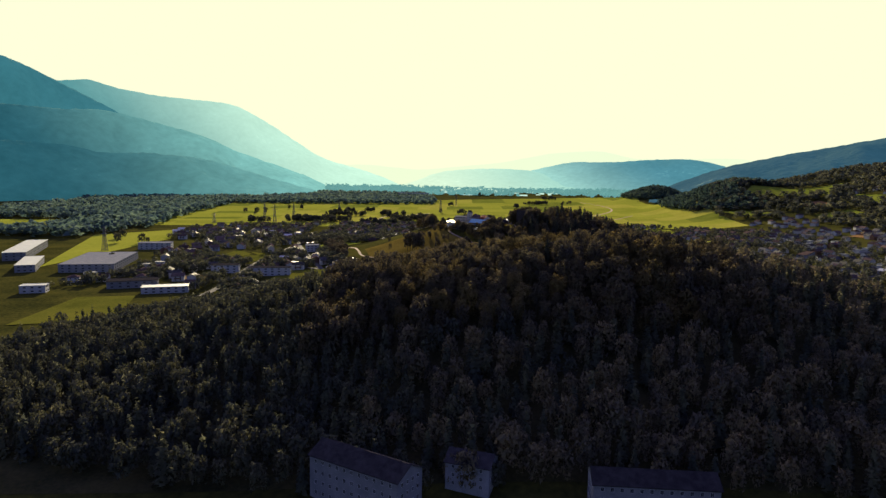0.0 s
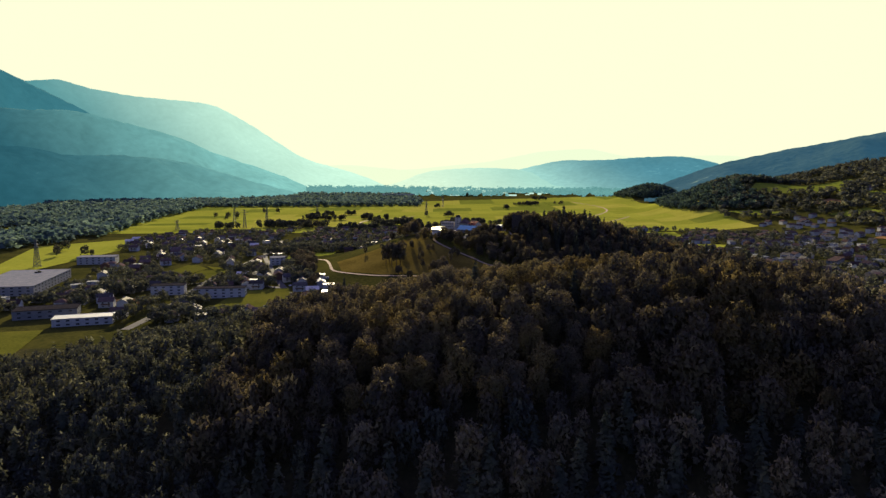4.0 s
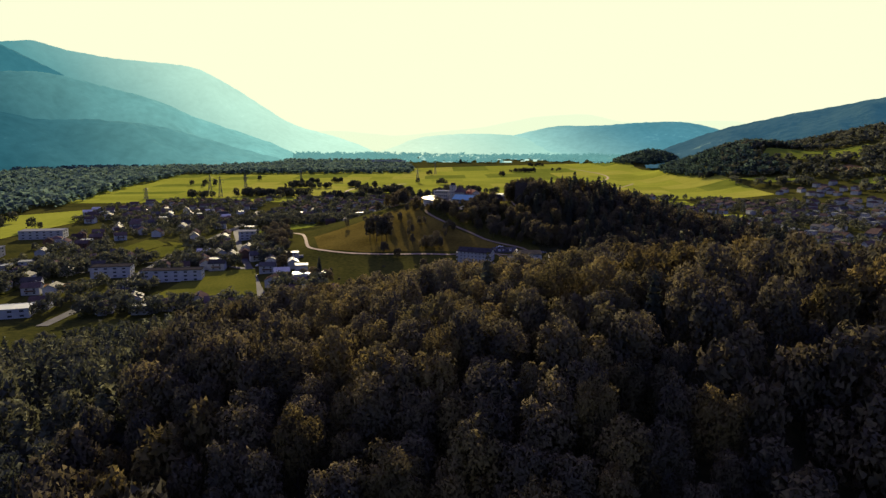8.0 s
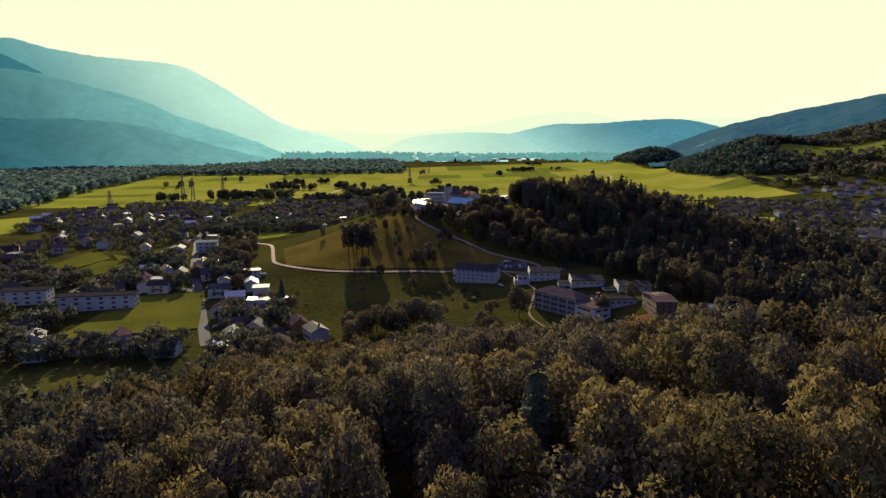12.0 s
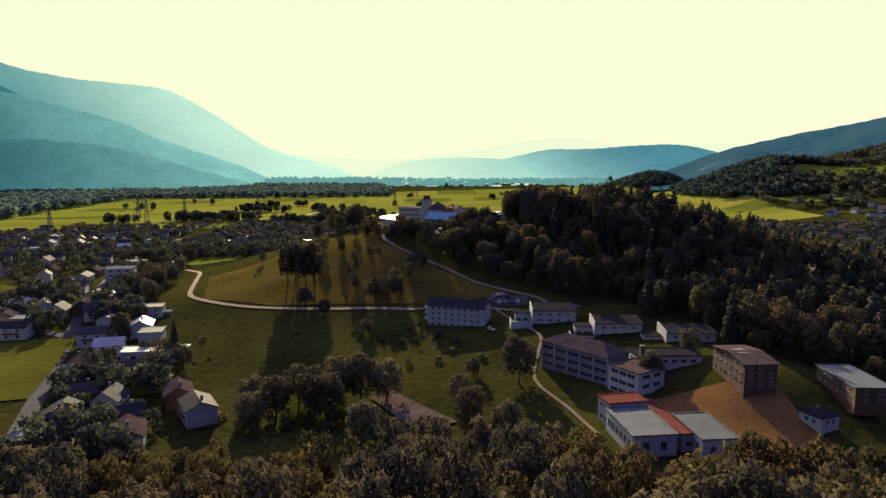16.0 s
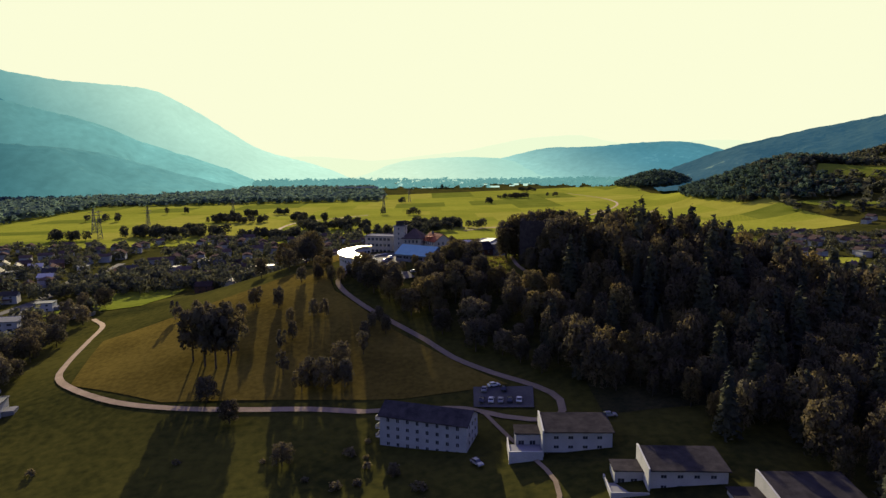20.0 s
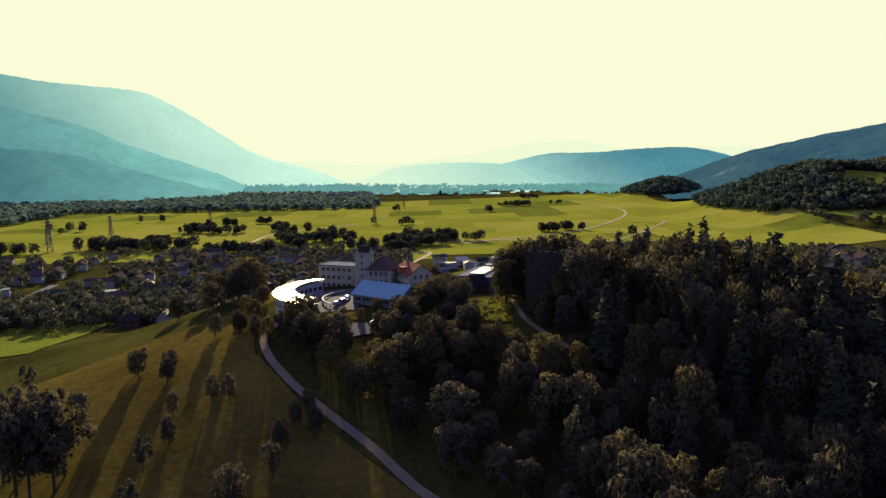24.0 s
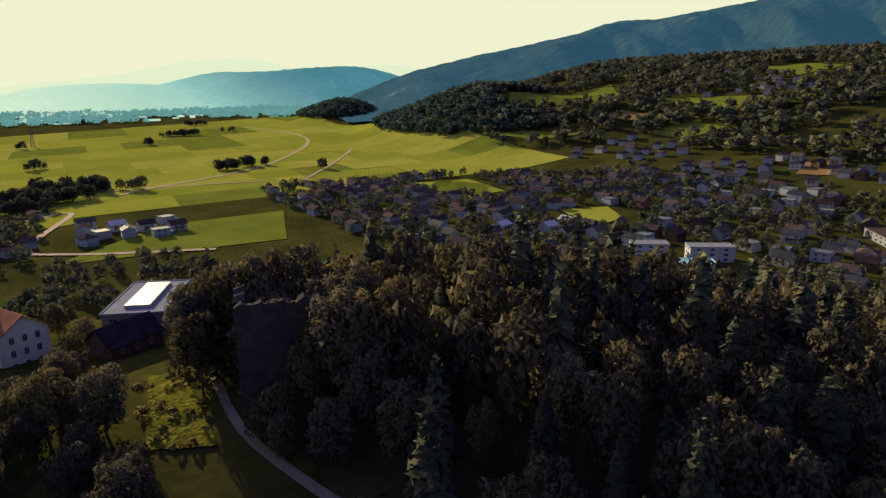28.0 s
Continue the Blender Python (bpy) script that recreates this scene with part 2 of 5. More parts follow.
def from_arrays(name, verts, faces, smooth=False, normals=None):
    """A mesh from a vertex array and an array of equal-sided faces."""
    me = bpy.data.meshes.new(name)
    verts, faces = np.asarray(verts, np.float32), np.asarray(faces, np.int32)
    k = faces.shape[1]
    me.vertices.add(len(verts))
    me.vertices.foreach_set("co", verts.ravel())
    me.loops.add(faces.size)
    me.loops.foreach_set("vertex_index", faces.ravel())
    me.polygons.add(len(faces))
    me.polygons.foreach_set("loop_start", np.arange(0, faces.size, k, dtype=np.int32))
    me.polygons.foreach_set("use_smooth", np.full(len(faces), smooth))
    me.update(calc_edges=True)
    if normals is not None:
        me.attributes.new("custom_normal", "FLOAT_VECTOR", "POINT").data.foreach_set("vector", np.asarray(normals, np.float32).ravel())
    return me


def box(bm, x0, x1, y0, y1, z0, z1, bevel=0.0):
    v = [bm.verts.new((x, y, z)) for z in (z0, z1) for x, y in ((x0, y0), (x1, y0), (x1, y1), (x0, y1))]
    f = [(3, 2, 1, 0), (4, 5, 6, 7), (0, 1, 5, 4), (1, 2, 6, 5), (2, 3, 7, 6), (3, 0, 4, 7)]
    fs = [bm.faces.new([v[i] for i in q]) for q in f]
    if bevel:
        es = list({e for q in fs for e in q.edges})
        bmesh.ops.bevel(bm, geom=es, offset=bevel, segments=1, affect="EDGES")
    return bm


def boxes(*list_of):
    bm = bmesh.new()
    for b in list_of:
        box(bm, *b)
    return bm


def sm(a):
    a = np.clip(a, 0, 1)
    return a * a * (3 - 2 * a)


def ground_z(x, y):
    """Height of the land: plain, forest hill, meadow hill with its plateau, castle hill, rising slopes."""
    x, y = np.asarray(x, float), np.asarray(y, float)
    z = 46 - 4 * sm((y - 1100) / 1200)
    sx, sy = np.where(x < 70, 222, 260), np.where(y < 255, 115, 150)
    z = z + 70 * np.exp(-((x - 70) / sx) ** 2 - ((y - 255) / sy) ** 2)
    z = z + 15 * np.exp(-((x - 120) / 90) ** 2 - ((y - 575) / 80) ** 2)
    sx, sy = np.where(x < 20, 140, 130), np.where(y < 790, 142, 70)
    dy = np.where(y < 790, y - 790, np.maximum(y - 832, 0))
    z = z + 44 * np.exp(-((x - 20) / sx) ** 2 - (dy / sy) ** 2)
    z = z + 10 * np.exp(-((x - 128) / 32) ** 2 - ((y - 520) / 32) ** 2)
    sx, sy = np.where(x < 150, 70, 150), np.where(y < 745, 90, 80)
    z = z + 40 * np.exp(-((x - 150) / sx) ** 2 - ((y - 745) / sy) ** 2)
    z = z + 150 * sm((x - 520) / 850) * sm((2500 - y) / 600)
    z = z + 55 * np.exp(-((x - 780) / 130) ** 2 - ((y - 1780) / 240) ** 2)
    z = z + 55 * np.exp(-((x - 840) / 110) ** 2 - ((y - 2650) / 170) ** 2)
    z = z + 1.6 * np.sin(x * 0.021 + 1) * np.sin(y * 0.017) * sm((z - 47) / 12)
    return z


def gz(x, y):
    return float(ground_z(x, y))


def drape(name, x, y, up=0.25):
    """A sheet over the land on a grid of x and y arrays."""
    ny, nx = x.shape
    v = np.stack([x, y, ground_z(x, y) + up], -1).reshape(-1, 3)
    i = (np.arange(ny - 1)[:, None] * nx + np.arange(nx - 1)[None, :]).ravel()
    return from_arrays(name, v, np.stack([i, i + 1, i + nx + 1, i + nx], -1), True)


def smooth_line(pts, step=6.0):
    """A Catmull-Rom line through the given corners."""
    p = np.array(pts, float)
    p = np.vstack([2 * p[0] - p[1], p, 2 * p[-1] - p[-2]])
    out = []
    for k in range(1, len(p) - 2):
        n = max(2, int(np.linalg.norm(p[k + 1] - p[k]) / step))
        for t in np.linspace(0, 1, n, endpoint=False):
            out.append(0.5 * (2 * p[k] + (p[k + 1] - p[k - 1]) * t + (2 * p[k - 1] - 5 * p[k] + 4 * p[k + 1] - p[k + 2]) * t * t
                              + (3 * p[k] - p[k - 1] - 3 * p[k + 1] + p[k + 2]) * t ** 3))
    out.append(p[-2])
    return np.array(out)


def road(name, pts, width, material, label, up=0.35):
    c = smooth_line(pts)
    d = np.gradient(c, axis=0)
    d /= np.linalg.norm(d, axis=1)[:, None]
    nrm = np.stack([-d[:, 1], d[:, 0]], -1)
    off = np.array([-0.5, -0.17, 0.17, 0.5]) * width
    g = c[:, None, :] + nrm[:, None, :] * off[None, :, None]
    ob = link(name, drape(name, g[..., 0], g[..., 1], up), material)
    return tagged(ob, label, "road", kind="structure")


def field(name, corners, material, label, up=0.2, n=14):
    """A four-cornered field laid on the land."""
    a, b, c, d = [np.array(q, float) for q in corners]
    u, v = np.meshgrid(np.linspace(0, 1, n), np.linspace(0, 1, n))
    u, v = u[..., None], v[..., None]
    g = (a * (1 - u) + b * u) * (1 - v) + (d * (1 - u) + c * u) * v
    ob = link(name, drape(name, g[..., 0], g[..., 1], up), material)
    return tagged(ob, label, "field", kind="structure")


# ---- the land ----
def spaced(lo, hi, a, b, fine, coarse):
    """Grid lines, close between a and b and wider outside."""
    left, s = [], fine
    q = a
    while q > lo:
        s = min(s * 1.12, coarse)
        q -= s
        left.append(q)
    right, s, q = [], fine, b
    while q < hi:
        s = min(s * 1.12, coarse)
        q += s
        right.append(q)
    return np.array(left[::-1] + list(np.arange(a, b + fine / 2, fine)) + right)


gx, gy = np.meshgrid(spaced(-5200, 5200, -300, 1000, 9, 75), spaced(-2500, 5600, -60, 1900, 9, 65))
tagged(link("ground", drape("ground", gx, gy, 0.0), M_GRASS), "rolling grass land and flat valley floor", "ground", kind="structure")


def away(pts, f):
    """A crest line moved out from the flight by a factor, keeping its outline."""
    return [(-4 + (x + 4) * f, 88 + (y - 88) * f, 162 + (z - 162) * f) for x, y, z in pts]


def even_line(pts, step, soft=5):
    """An evenly stepped line through the given corners, softened at each."""
    p = np.array(pts, float)
    s = np.concatenate([[0], np.cumsum(np.linalg.norm(np.diff(p, axis=0), axis=1))])
    q = np.arange(0, s[-1], step)
    c = np.stack([np.interp(q, s, p[:, k]) for k in range(3)], -1)
    w = np.hanning(2 * soft + 3)[1:-1]
    pad = np.pad(c, ((soft, soft), (0, 0)), mode="edge")
    return np.stack([np.convolve(pad[:, k], w / w.sum(), "valid") for k in range(3)], -1)


def ridge(name, sky_line, run, base, material, label, rough=1.0, seed=0):
    """A mountain flank: from its crest line down to the valley on the camera's side, with gullies and a wooded surface."""
    c = even_line(sky_line, 22.0)
    rows = 34
    t = np.linspace(0, 1, rows)[:, None]
    d = -c[:, :2] / np.linalg.norm(c[:, :2], axis=1)[:, None]
    x = c[None, :, 0] + d[None, :, 0] * run * t
    y = c[None, :, 1] + d[None, :, 1] * run * t
    z = base + (c[None, :, 2] - base) * (1 - sm(t) * 0.55 - t * 0.45)
    rs = np.random.RandomState(seed)
    s = np.linspace(0, len(c) * 22.0, len(c))[None, :]
    amp = 0.0
    for k in range(7):
        f, ph, sl = 2 * np.pi / (520 / 1.7 ** k), rs.uniform(0, 6.28), rs.uniform(-1, 1)
        amp = amp + np.sin(s * f + ph + sl * t * 7 + 1.5 * np.sin(t * 5 + k)) / 1.8 ** k
    z = z + amp * (c[None, :, 2] - base).clip(0) * 0.06 * rough * np.sin(t * np.pi) ** 0.7
    z = z + rs.uniform(-1, 1, z.shape) * 2.5 * rough
    back = np.stack([c[:, 0] - d[:, 0] * 250, c[:, 1] - d[:, 1] * 250, np.full(len(c), base - 5.0)], -1)
    v = np.concatenate([back[None], np.stack([x, y, z], -1)], 0)
    ny, nx = v.shape[:2]
    i = (np.arange(ny - 1)[:, None] * nx + np.arange(nx - 1)[None, :]).ravel()
    ob = link(name, from_arrays(name, v.reshape(-1, 3), np.stack([i, i + nx, i + nx + 1, i + 1], -1), True), material)
    return tagged(ob, label, "mountain", kind="structure")


# strength of the haze that the far surfaces emit
HAZE_GLOW = 0.515


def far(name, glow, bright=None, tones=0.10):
    """Distant woods with paler clearings, haze painted in as emission; bright: its stronger glow on the sunward end of
    the ridge.
    """
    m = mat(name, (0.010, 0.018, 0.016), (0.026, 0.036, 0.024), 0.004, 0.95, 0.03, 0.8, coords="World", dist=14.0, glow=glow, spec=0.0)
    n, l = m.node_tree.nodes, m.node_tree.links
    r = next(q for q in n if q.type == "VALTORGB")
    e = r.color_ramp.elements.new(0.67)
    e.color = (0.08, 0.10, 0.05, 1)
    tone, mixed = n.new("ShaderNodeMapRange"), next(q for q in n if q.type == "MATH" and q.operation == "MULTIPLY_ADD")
    tone.inputs[1].default_value, tone.inputs[2].default_value, tone.inputs[3].default_value, tone.inputs[4].default_value = 0.36, 0.66, HAZE_GLOW * (1.0 - tones), HAZE_GLOW * (1.0 + tones)
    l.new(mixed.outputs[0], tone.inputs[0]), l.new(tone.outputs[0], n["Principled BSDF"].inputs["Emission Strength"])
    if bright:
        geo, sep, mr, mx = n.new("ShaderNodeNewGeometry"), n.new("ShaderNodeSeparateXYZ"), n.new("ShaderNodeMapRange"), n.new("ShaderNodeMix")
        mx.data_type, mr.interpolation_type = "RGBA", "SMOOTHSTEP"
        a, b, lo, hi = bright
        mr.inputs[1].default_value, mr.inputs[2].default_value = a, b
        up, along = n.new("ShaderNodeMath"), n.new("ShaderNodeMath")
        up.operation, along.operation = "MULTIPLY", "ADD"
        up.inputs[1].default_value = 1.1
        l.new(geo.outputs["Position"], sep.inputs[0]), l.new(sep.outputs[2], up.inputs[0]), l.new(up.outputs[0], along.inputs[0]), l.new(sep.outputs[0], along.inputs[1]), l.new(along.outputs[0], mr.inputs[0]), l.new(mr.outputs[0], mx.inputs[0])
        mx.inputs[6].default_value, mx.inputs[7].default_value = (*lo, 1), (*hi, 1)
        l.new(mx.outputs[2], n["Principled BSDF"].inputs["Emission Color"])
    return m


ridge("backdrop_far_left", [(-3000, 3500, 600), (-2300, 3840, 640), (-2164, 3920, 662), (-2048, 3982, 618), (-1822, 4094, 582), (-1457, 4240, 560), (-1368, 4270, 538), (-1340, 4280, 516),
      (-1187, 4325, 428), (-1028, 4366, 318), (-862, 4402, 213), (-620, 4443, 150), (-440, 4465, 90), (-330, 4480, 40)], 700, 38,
      far("far_forest_haze_a", (0.095, 0.30, 0.30), (-1750, -430, (0.044, 0.180, 0.198), (0.42, 0.64, 0.50)), 0.06), "hazy far mountain ridge wooded to its crest", 0.8, 1)
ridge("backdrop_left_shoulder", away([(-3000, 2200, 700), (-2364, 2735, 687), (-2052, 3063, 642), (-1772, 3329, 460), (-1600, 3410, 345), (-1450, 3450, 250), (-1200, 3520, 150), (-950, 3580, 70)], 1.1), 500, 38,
      far("far_forest_haze_b", (0.032, 0.14, 0.165), (-1500, -650, (0.026, 0.120, 0.145), (0.13, 0.33, 0.32))), "hazy wooded mountain shoulder", 1.0, 2)
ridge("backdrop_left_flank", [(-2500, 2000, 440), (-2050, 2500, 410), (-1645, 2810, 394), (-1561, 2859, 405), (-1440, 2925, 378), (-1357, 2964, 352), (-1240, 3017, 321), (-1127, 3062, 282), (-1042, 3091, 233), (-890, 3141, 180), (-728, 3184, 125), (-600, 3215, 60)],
      450, 38, far("far_forest_haze_c", (0.012, 0.075, 0.10), (-1500, -450, (0.012, 0.070, 0.092), (0.17, 0.40, 0.36)), 0.14), "wooded mountain flank with clearings in painted blue haze", 1.0, 3)
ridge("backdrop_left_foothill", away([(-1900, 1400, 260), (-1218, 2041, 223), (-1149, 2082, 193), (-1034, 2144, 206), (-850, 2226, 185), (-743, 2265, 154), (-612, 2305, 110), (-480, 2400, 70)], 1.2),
      400, 36, far("far_forest_haze_d", (0.005, 0.038, 0.050), (-1300, -420, (0.013, 0.070, 0.090), (0.12, 0.30, 0.28)), 0.14), "dark wooded foothill above the valley", 1.2, 4)
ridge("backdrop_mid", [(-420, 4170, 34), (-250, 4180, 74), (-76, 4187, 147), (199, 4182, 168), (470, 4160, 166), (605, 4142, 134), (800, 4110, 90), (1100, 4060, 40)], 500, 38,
      far("far_forest_haze_e", (0.5, 0.7, 0.6), (-300, 1000, (0.52, 0.66, 0.48), (0.24, 0.46, 0.40)), 0.05), "pale hazy low ridge closing the valley", 0.7, 5)
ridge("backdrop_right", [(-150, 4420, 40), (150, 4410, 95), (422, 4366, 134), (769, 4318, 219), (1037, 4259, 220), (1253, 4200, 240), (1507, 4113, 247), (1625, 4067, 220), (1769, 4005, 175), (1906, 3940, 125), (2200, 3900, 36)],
      600, 38, far("far_forest_haze_f", (0.07, 0.20, 0.23), (250, 1500, (0.34, 0.60, 0.51), (0.05, 0.17, 0.21))), "hazy blue wooded ridge", 0.8, 6)
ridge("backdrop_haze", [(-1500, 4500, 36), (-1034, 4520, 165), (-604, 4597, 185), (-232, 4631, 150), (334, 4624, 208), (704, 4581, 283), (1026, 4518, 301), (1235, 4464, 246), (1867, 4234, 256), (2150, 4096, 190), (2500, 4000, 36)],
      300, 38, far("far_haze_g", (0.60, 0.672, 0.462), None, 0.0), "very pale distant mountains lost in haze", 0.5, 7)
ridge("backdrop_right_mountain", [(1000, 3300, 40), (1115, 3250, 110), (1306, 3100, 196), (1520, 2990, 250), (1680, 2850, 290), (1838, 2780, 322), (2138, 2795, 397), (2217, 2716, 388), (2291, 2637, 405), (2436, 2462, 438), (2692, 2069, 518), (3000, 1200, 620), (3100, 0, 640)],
      1100, 60, far("far_forest_haze_h", (0.016, 0.056, 0.088)), "dark wooded mountain side", 0.9, 8)

# ---- trees ----
def lobes(seed, kind):
    rs = np.random.RandomState(seed)
    out = []
    if kind == "stemmed":
        for k in range(15):
            z = 0.30 + 0.62 * (k + rs.uniform(0, 1)) / 15
            a, r = k * 2.4 + rs.uniform(-0.5, 0.5), rs.uniform(0.12, 0.34) * math.sqrt(max(0.12, 1 - ((z - 0.58) / 0.46) ** 2))
            out.append((math.cos(a) * r, math.sin(a) * r, z, rs.uniform(0.07, 0.14)))
    if kind == "broad":
        out.append((0, 0, 0.58, 0.32))
        for k in range(20):
            z = 0.24 + 0.64 * (k + rs.uniform(0, 1)) / 20
            a, r = k * 2.4 + rs.uniform(-0.4, 0.4), rs.uniform(0.20, 0.34) * math.sqrt(max(0.1, 1 - ((z - 0.48) / 0.52) ** 2))
            out.append((math.cos(a) * r, math.sin(a) * r, z, rs.uniform(0.09, 0.17)))
        out.append((rs.uniform(-.06, .06), rs.uniform(-.06, .06), 0.86, 0.14))
    return out, rs


def leaf_cards(centres, normals, sizes, rs, swell):
    """Small leafy sprays, each a pointed triangle lying over the crown with its tip lifted outwards and up; swell: the crown's own roundness, by which they are shaded."""
    n = len(centres)
    a = np.cross(normals, rs.normal(size=(n, 3)))
    a[:, 2] += 0.35
    a -= normals * (a * normals).sum(1)[:, None]
    a /= np.linalg.norm(a, axis=1)[:, None]
    b = np.cross(normals, a)
    s = sizes[:, None]
    w = rs.uniform(0.55, 1.0, (n, 3, 1))
    tip = centres + a * s * (0.7 + w[:, 2] * 0.7) + normals * s * rs.uniform(-0.2, 0.9, (n, 1))
    v = np.stack([centres - a * s * 0.75 - b * s * w[:, 0], centres - a * s * 0.75 + b * s * w[:, 1], tip], 1)
    i = np.arange(n) * 3
    flip = (np.cross(v[:, 1] - v[:, 0], v[:, 2] - v[:, 0]) * swell).sum(1) < 0
    f = np.where(flip[:, None], np.stack([i, i + 2, i + 1], -1), np.stack([i, i + 1, i + 2], -1))
    sw = swell[:, None, :] + rs.normal(size=(n, 3, 3)) * 0.14
    return v.reshape(-1, 3), f, (sw / np.linalg.norm(sw, axis=2)[..., None]).reshape(-1, 3)


def crown_arrays(kind, seed, count, size):
    """A crown in a unit-high tree: clumps on many lobes (broad) or on drooping whorls (fir)."""
    lb, rs = lobes(seed, kind)
    c, nn = [], []
    if kind != "fir":
        lb = np.array(lb)
        pick = rs.choice(len(lb), count, p=lb[:, 3] ** 2 / (lb[:, 3] ** 2).sum())
        d = rs.normal(size=(count, 3))
        d[:, 2] += 0.55
        d /= np.linalg.norm(d, axis=1)[:, None]
        r = lb[pick, 3] * rs.uniform(0.62, 1.12, count)
        c = lb[pick, :3] + d * r[:, None]
        nn = d + rs.normal(size=(count, 3)) * 0.45
        swell = d + 1.1 * (c - np.array((0, 0, 0.45)))
    else:
        h = 1 - np.sqrt(rs.uniform(0, 1, count)) * 0.86
        tier = np.round(h * 15) / 15 + rs.uniform(-0.018, 0.018, count)
        rad = 0.19 * (1.02 - tier) ** 0.85 * rs.uniform(0.25, 1.1, count)
        ang = rs.randint(0, 11, count) * (2 * np.pi / 11) + tier * 40 + rs.normal(size=count) * 0.16
        c = np.stack([np.cos(ang) * rad, np.sin(ang) * rad, tier - rad * 0.35], -1)
        nn = np.stack([np.cos(ang) * 0.5, np.sin(ang) * 0.5, np.ones(count)], -1) + rs.normal(size=(count, 3)) * 0.35
        swell = np.stack([np.cos(ang), np.sin(ang), np.full(count, 0.55)], -1)
    nn /= np.linalg.norm(nn, axis=1)[:, None]
    swell /= np.linalg.norm(swell, axis=1)[:, None]
    return leaf_cards(c, nn, rs.uniform(0.5, 1.35, count) * size, rs, swell)


def trunk_mesh(kind, seed):
    """Tapered trunk with a few limbs, unit-high."""
    rs = np.random.RandomState(seed + 50)
    bm = bmesh.new()
    def limb(a, b, r0, r1, n=6):
        a, b = Vector(a), Vector(b)
        q = (b - a).to_track_quat("Z", "Y").to_matrix()
        rings = []
        for p, r in ((a, r0), ((a + b) / 2 + Vector((0, 0, 0.01)), (r0 + r1) / 2), (b, r1)):
            rings.append([bm.verts.new(p + q @ Vector((math.cos(k * 6.2832 / n) * r, math.sin(k * 6.2832 / n) * r, 0))) for k in range(n)])
        for lo, hi in zip(rings, rings[1:]):
            for k in range(n):
                bm.faces.new((lo[k], lo[(k + 1) % n], hi[(k + 1) % n], hi[k]))
        bm.faces.new(rings[-1])
    top = 0.95 if kind == "fir" else 0.62
    limb((0, 0, -0.05), (0, 0, top), 0.022, 0.004 if kind == "fir" else 0.012)
    if kind != "fir":
        for k in range(8):
            a = k * 1.05 + rs.uniform(-0.3, 0.3)
            z = rs.uniform(0.25, 0.5)
            limb((0, 0, z), (math.cos(a) * 0.24, math.sin(a) * 0.24, z + rs.uniform(0.12, 0.3)), 0.010, 0.003, 5)
    me = bpy.data.meshes.new("trunk")
    bm.to_mesh(me)
    bm.free()
    me.materials.append(M_BARK)
    return me


TREE_KINDS = {}
def tree_kind(key, kind, seed, count, size, material):
    v, f, nv = crown_arrays(kind, seed, count, size)
    me = from_arrays("crown", v, f, True, nv)
    me.materials.append(material)
    TREE_KINDS[key] = (trunk_mesh(kind, seed), me)


for k in range(3):
    tree_kind(("broad", k), "broad", k, 2600, 0.027, M_LEAF)
    tree_kind(("fir", k), "fir", 20 + k, 1900, 0.030, M_FIR)
tree_kind(("broad", 3), "broad", 9, 2600, 0.027, M_LEAF2)
for k in range(4):
    tree_kind(("near", k), "broad", 60 + k, 5200, 0.0175, M_LEAF if k < 2 else M_LEAF2)
for k in range(2):
    tree_kind(("stemmed", k), "stemmed", 40 + k, 2200, 0.026, M_LEAF)

TREE_LABELS = {"broad": "broad leafy tree with a dense rounded crown", "near": "broadleaf tree of the hill with a dense leafy crown", "fir": "tall dark spruce with drooping branches", "stemmed": "leafy tree with an open crown on a bare stem"}


def tree(x, y, h, key, group, label="", wide=1.0, sink=0.3):
    """One tree: its trunk with the crown as a part."""
    tr, cr = TREE_KINDS[key]
    t = new("spruce" if key[0] == "fir" else "tree", tr)
    c = new("crown", cr)
    c.parent = t
    t.matrix_basis = Matrix.LocRotScale((x, y, gz(x, y) - sink), Euler((0, 0, random.uniform(0, 6.28))), (h * wide, h * wide, h))
    return tagged(t, label or TREE_LABELS[key[0]], "tree", group)


def wood(name, pts, material, label, kind="broad", count=160, size=0.075, seed=0, variants=5, low=14, high=22, wide=1.0):
    """Many trees joined into one mass; every tree keeps its own crown of clumps and its height."""
    rs = np.random.RandomState(seed)
    protos = [crown_arrays(kind, 300 + seed * 11 + k, count, size) for k in range(variants)]
    vs, fs, ns, base = [], [], [], 0
    z = ground_z(pts[:, 0], pts[:, 1])
    for k, (x, y) in enumerate(pts):
        v, f, nv = protos[rs.randint(variants)]
        h, a = rs.uniform(low, high), rs.uniform(0, 6.28)
        ca, sa, w = math.cos(a), math.sin(a), h * wide * rs.uniform(0.85, 1.2)
        vs.append(np.stack([(v[:, 0] * ca - v[:, 1] * sa) * w + x, (v[:, 0] * sa + v[:, 1] * ca) * w + y, v[:, 2] * h + z[k] - 0.5], -1))
        ns.append(np.stack([nv[:, 0] * ca - nv[:, 1] * sa, nv[:, 0] * sa + nv[:, 1] * ca, nv[:, 2]], -1))
        fs.append(f + base)
        base += len(v)
    ob = link(name, from_arrays(name, np.concatenate(vs), np.concatenate(fs), True, np.concatenate(ns)), material)
    return tagged(ob, label, "woods", kind="stuff")


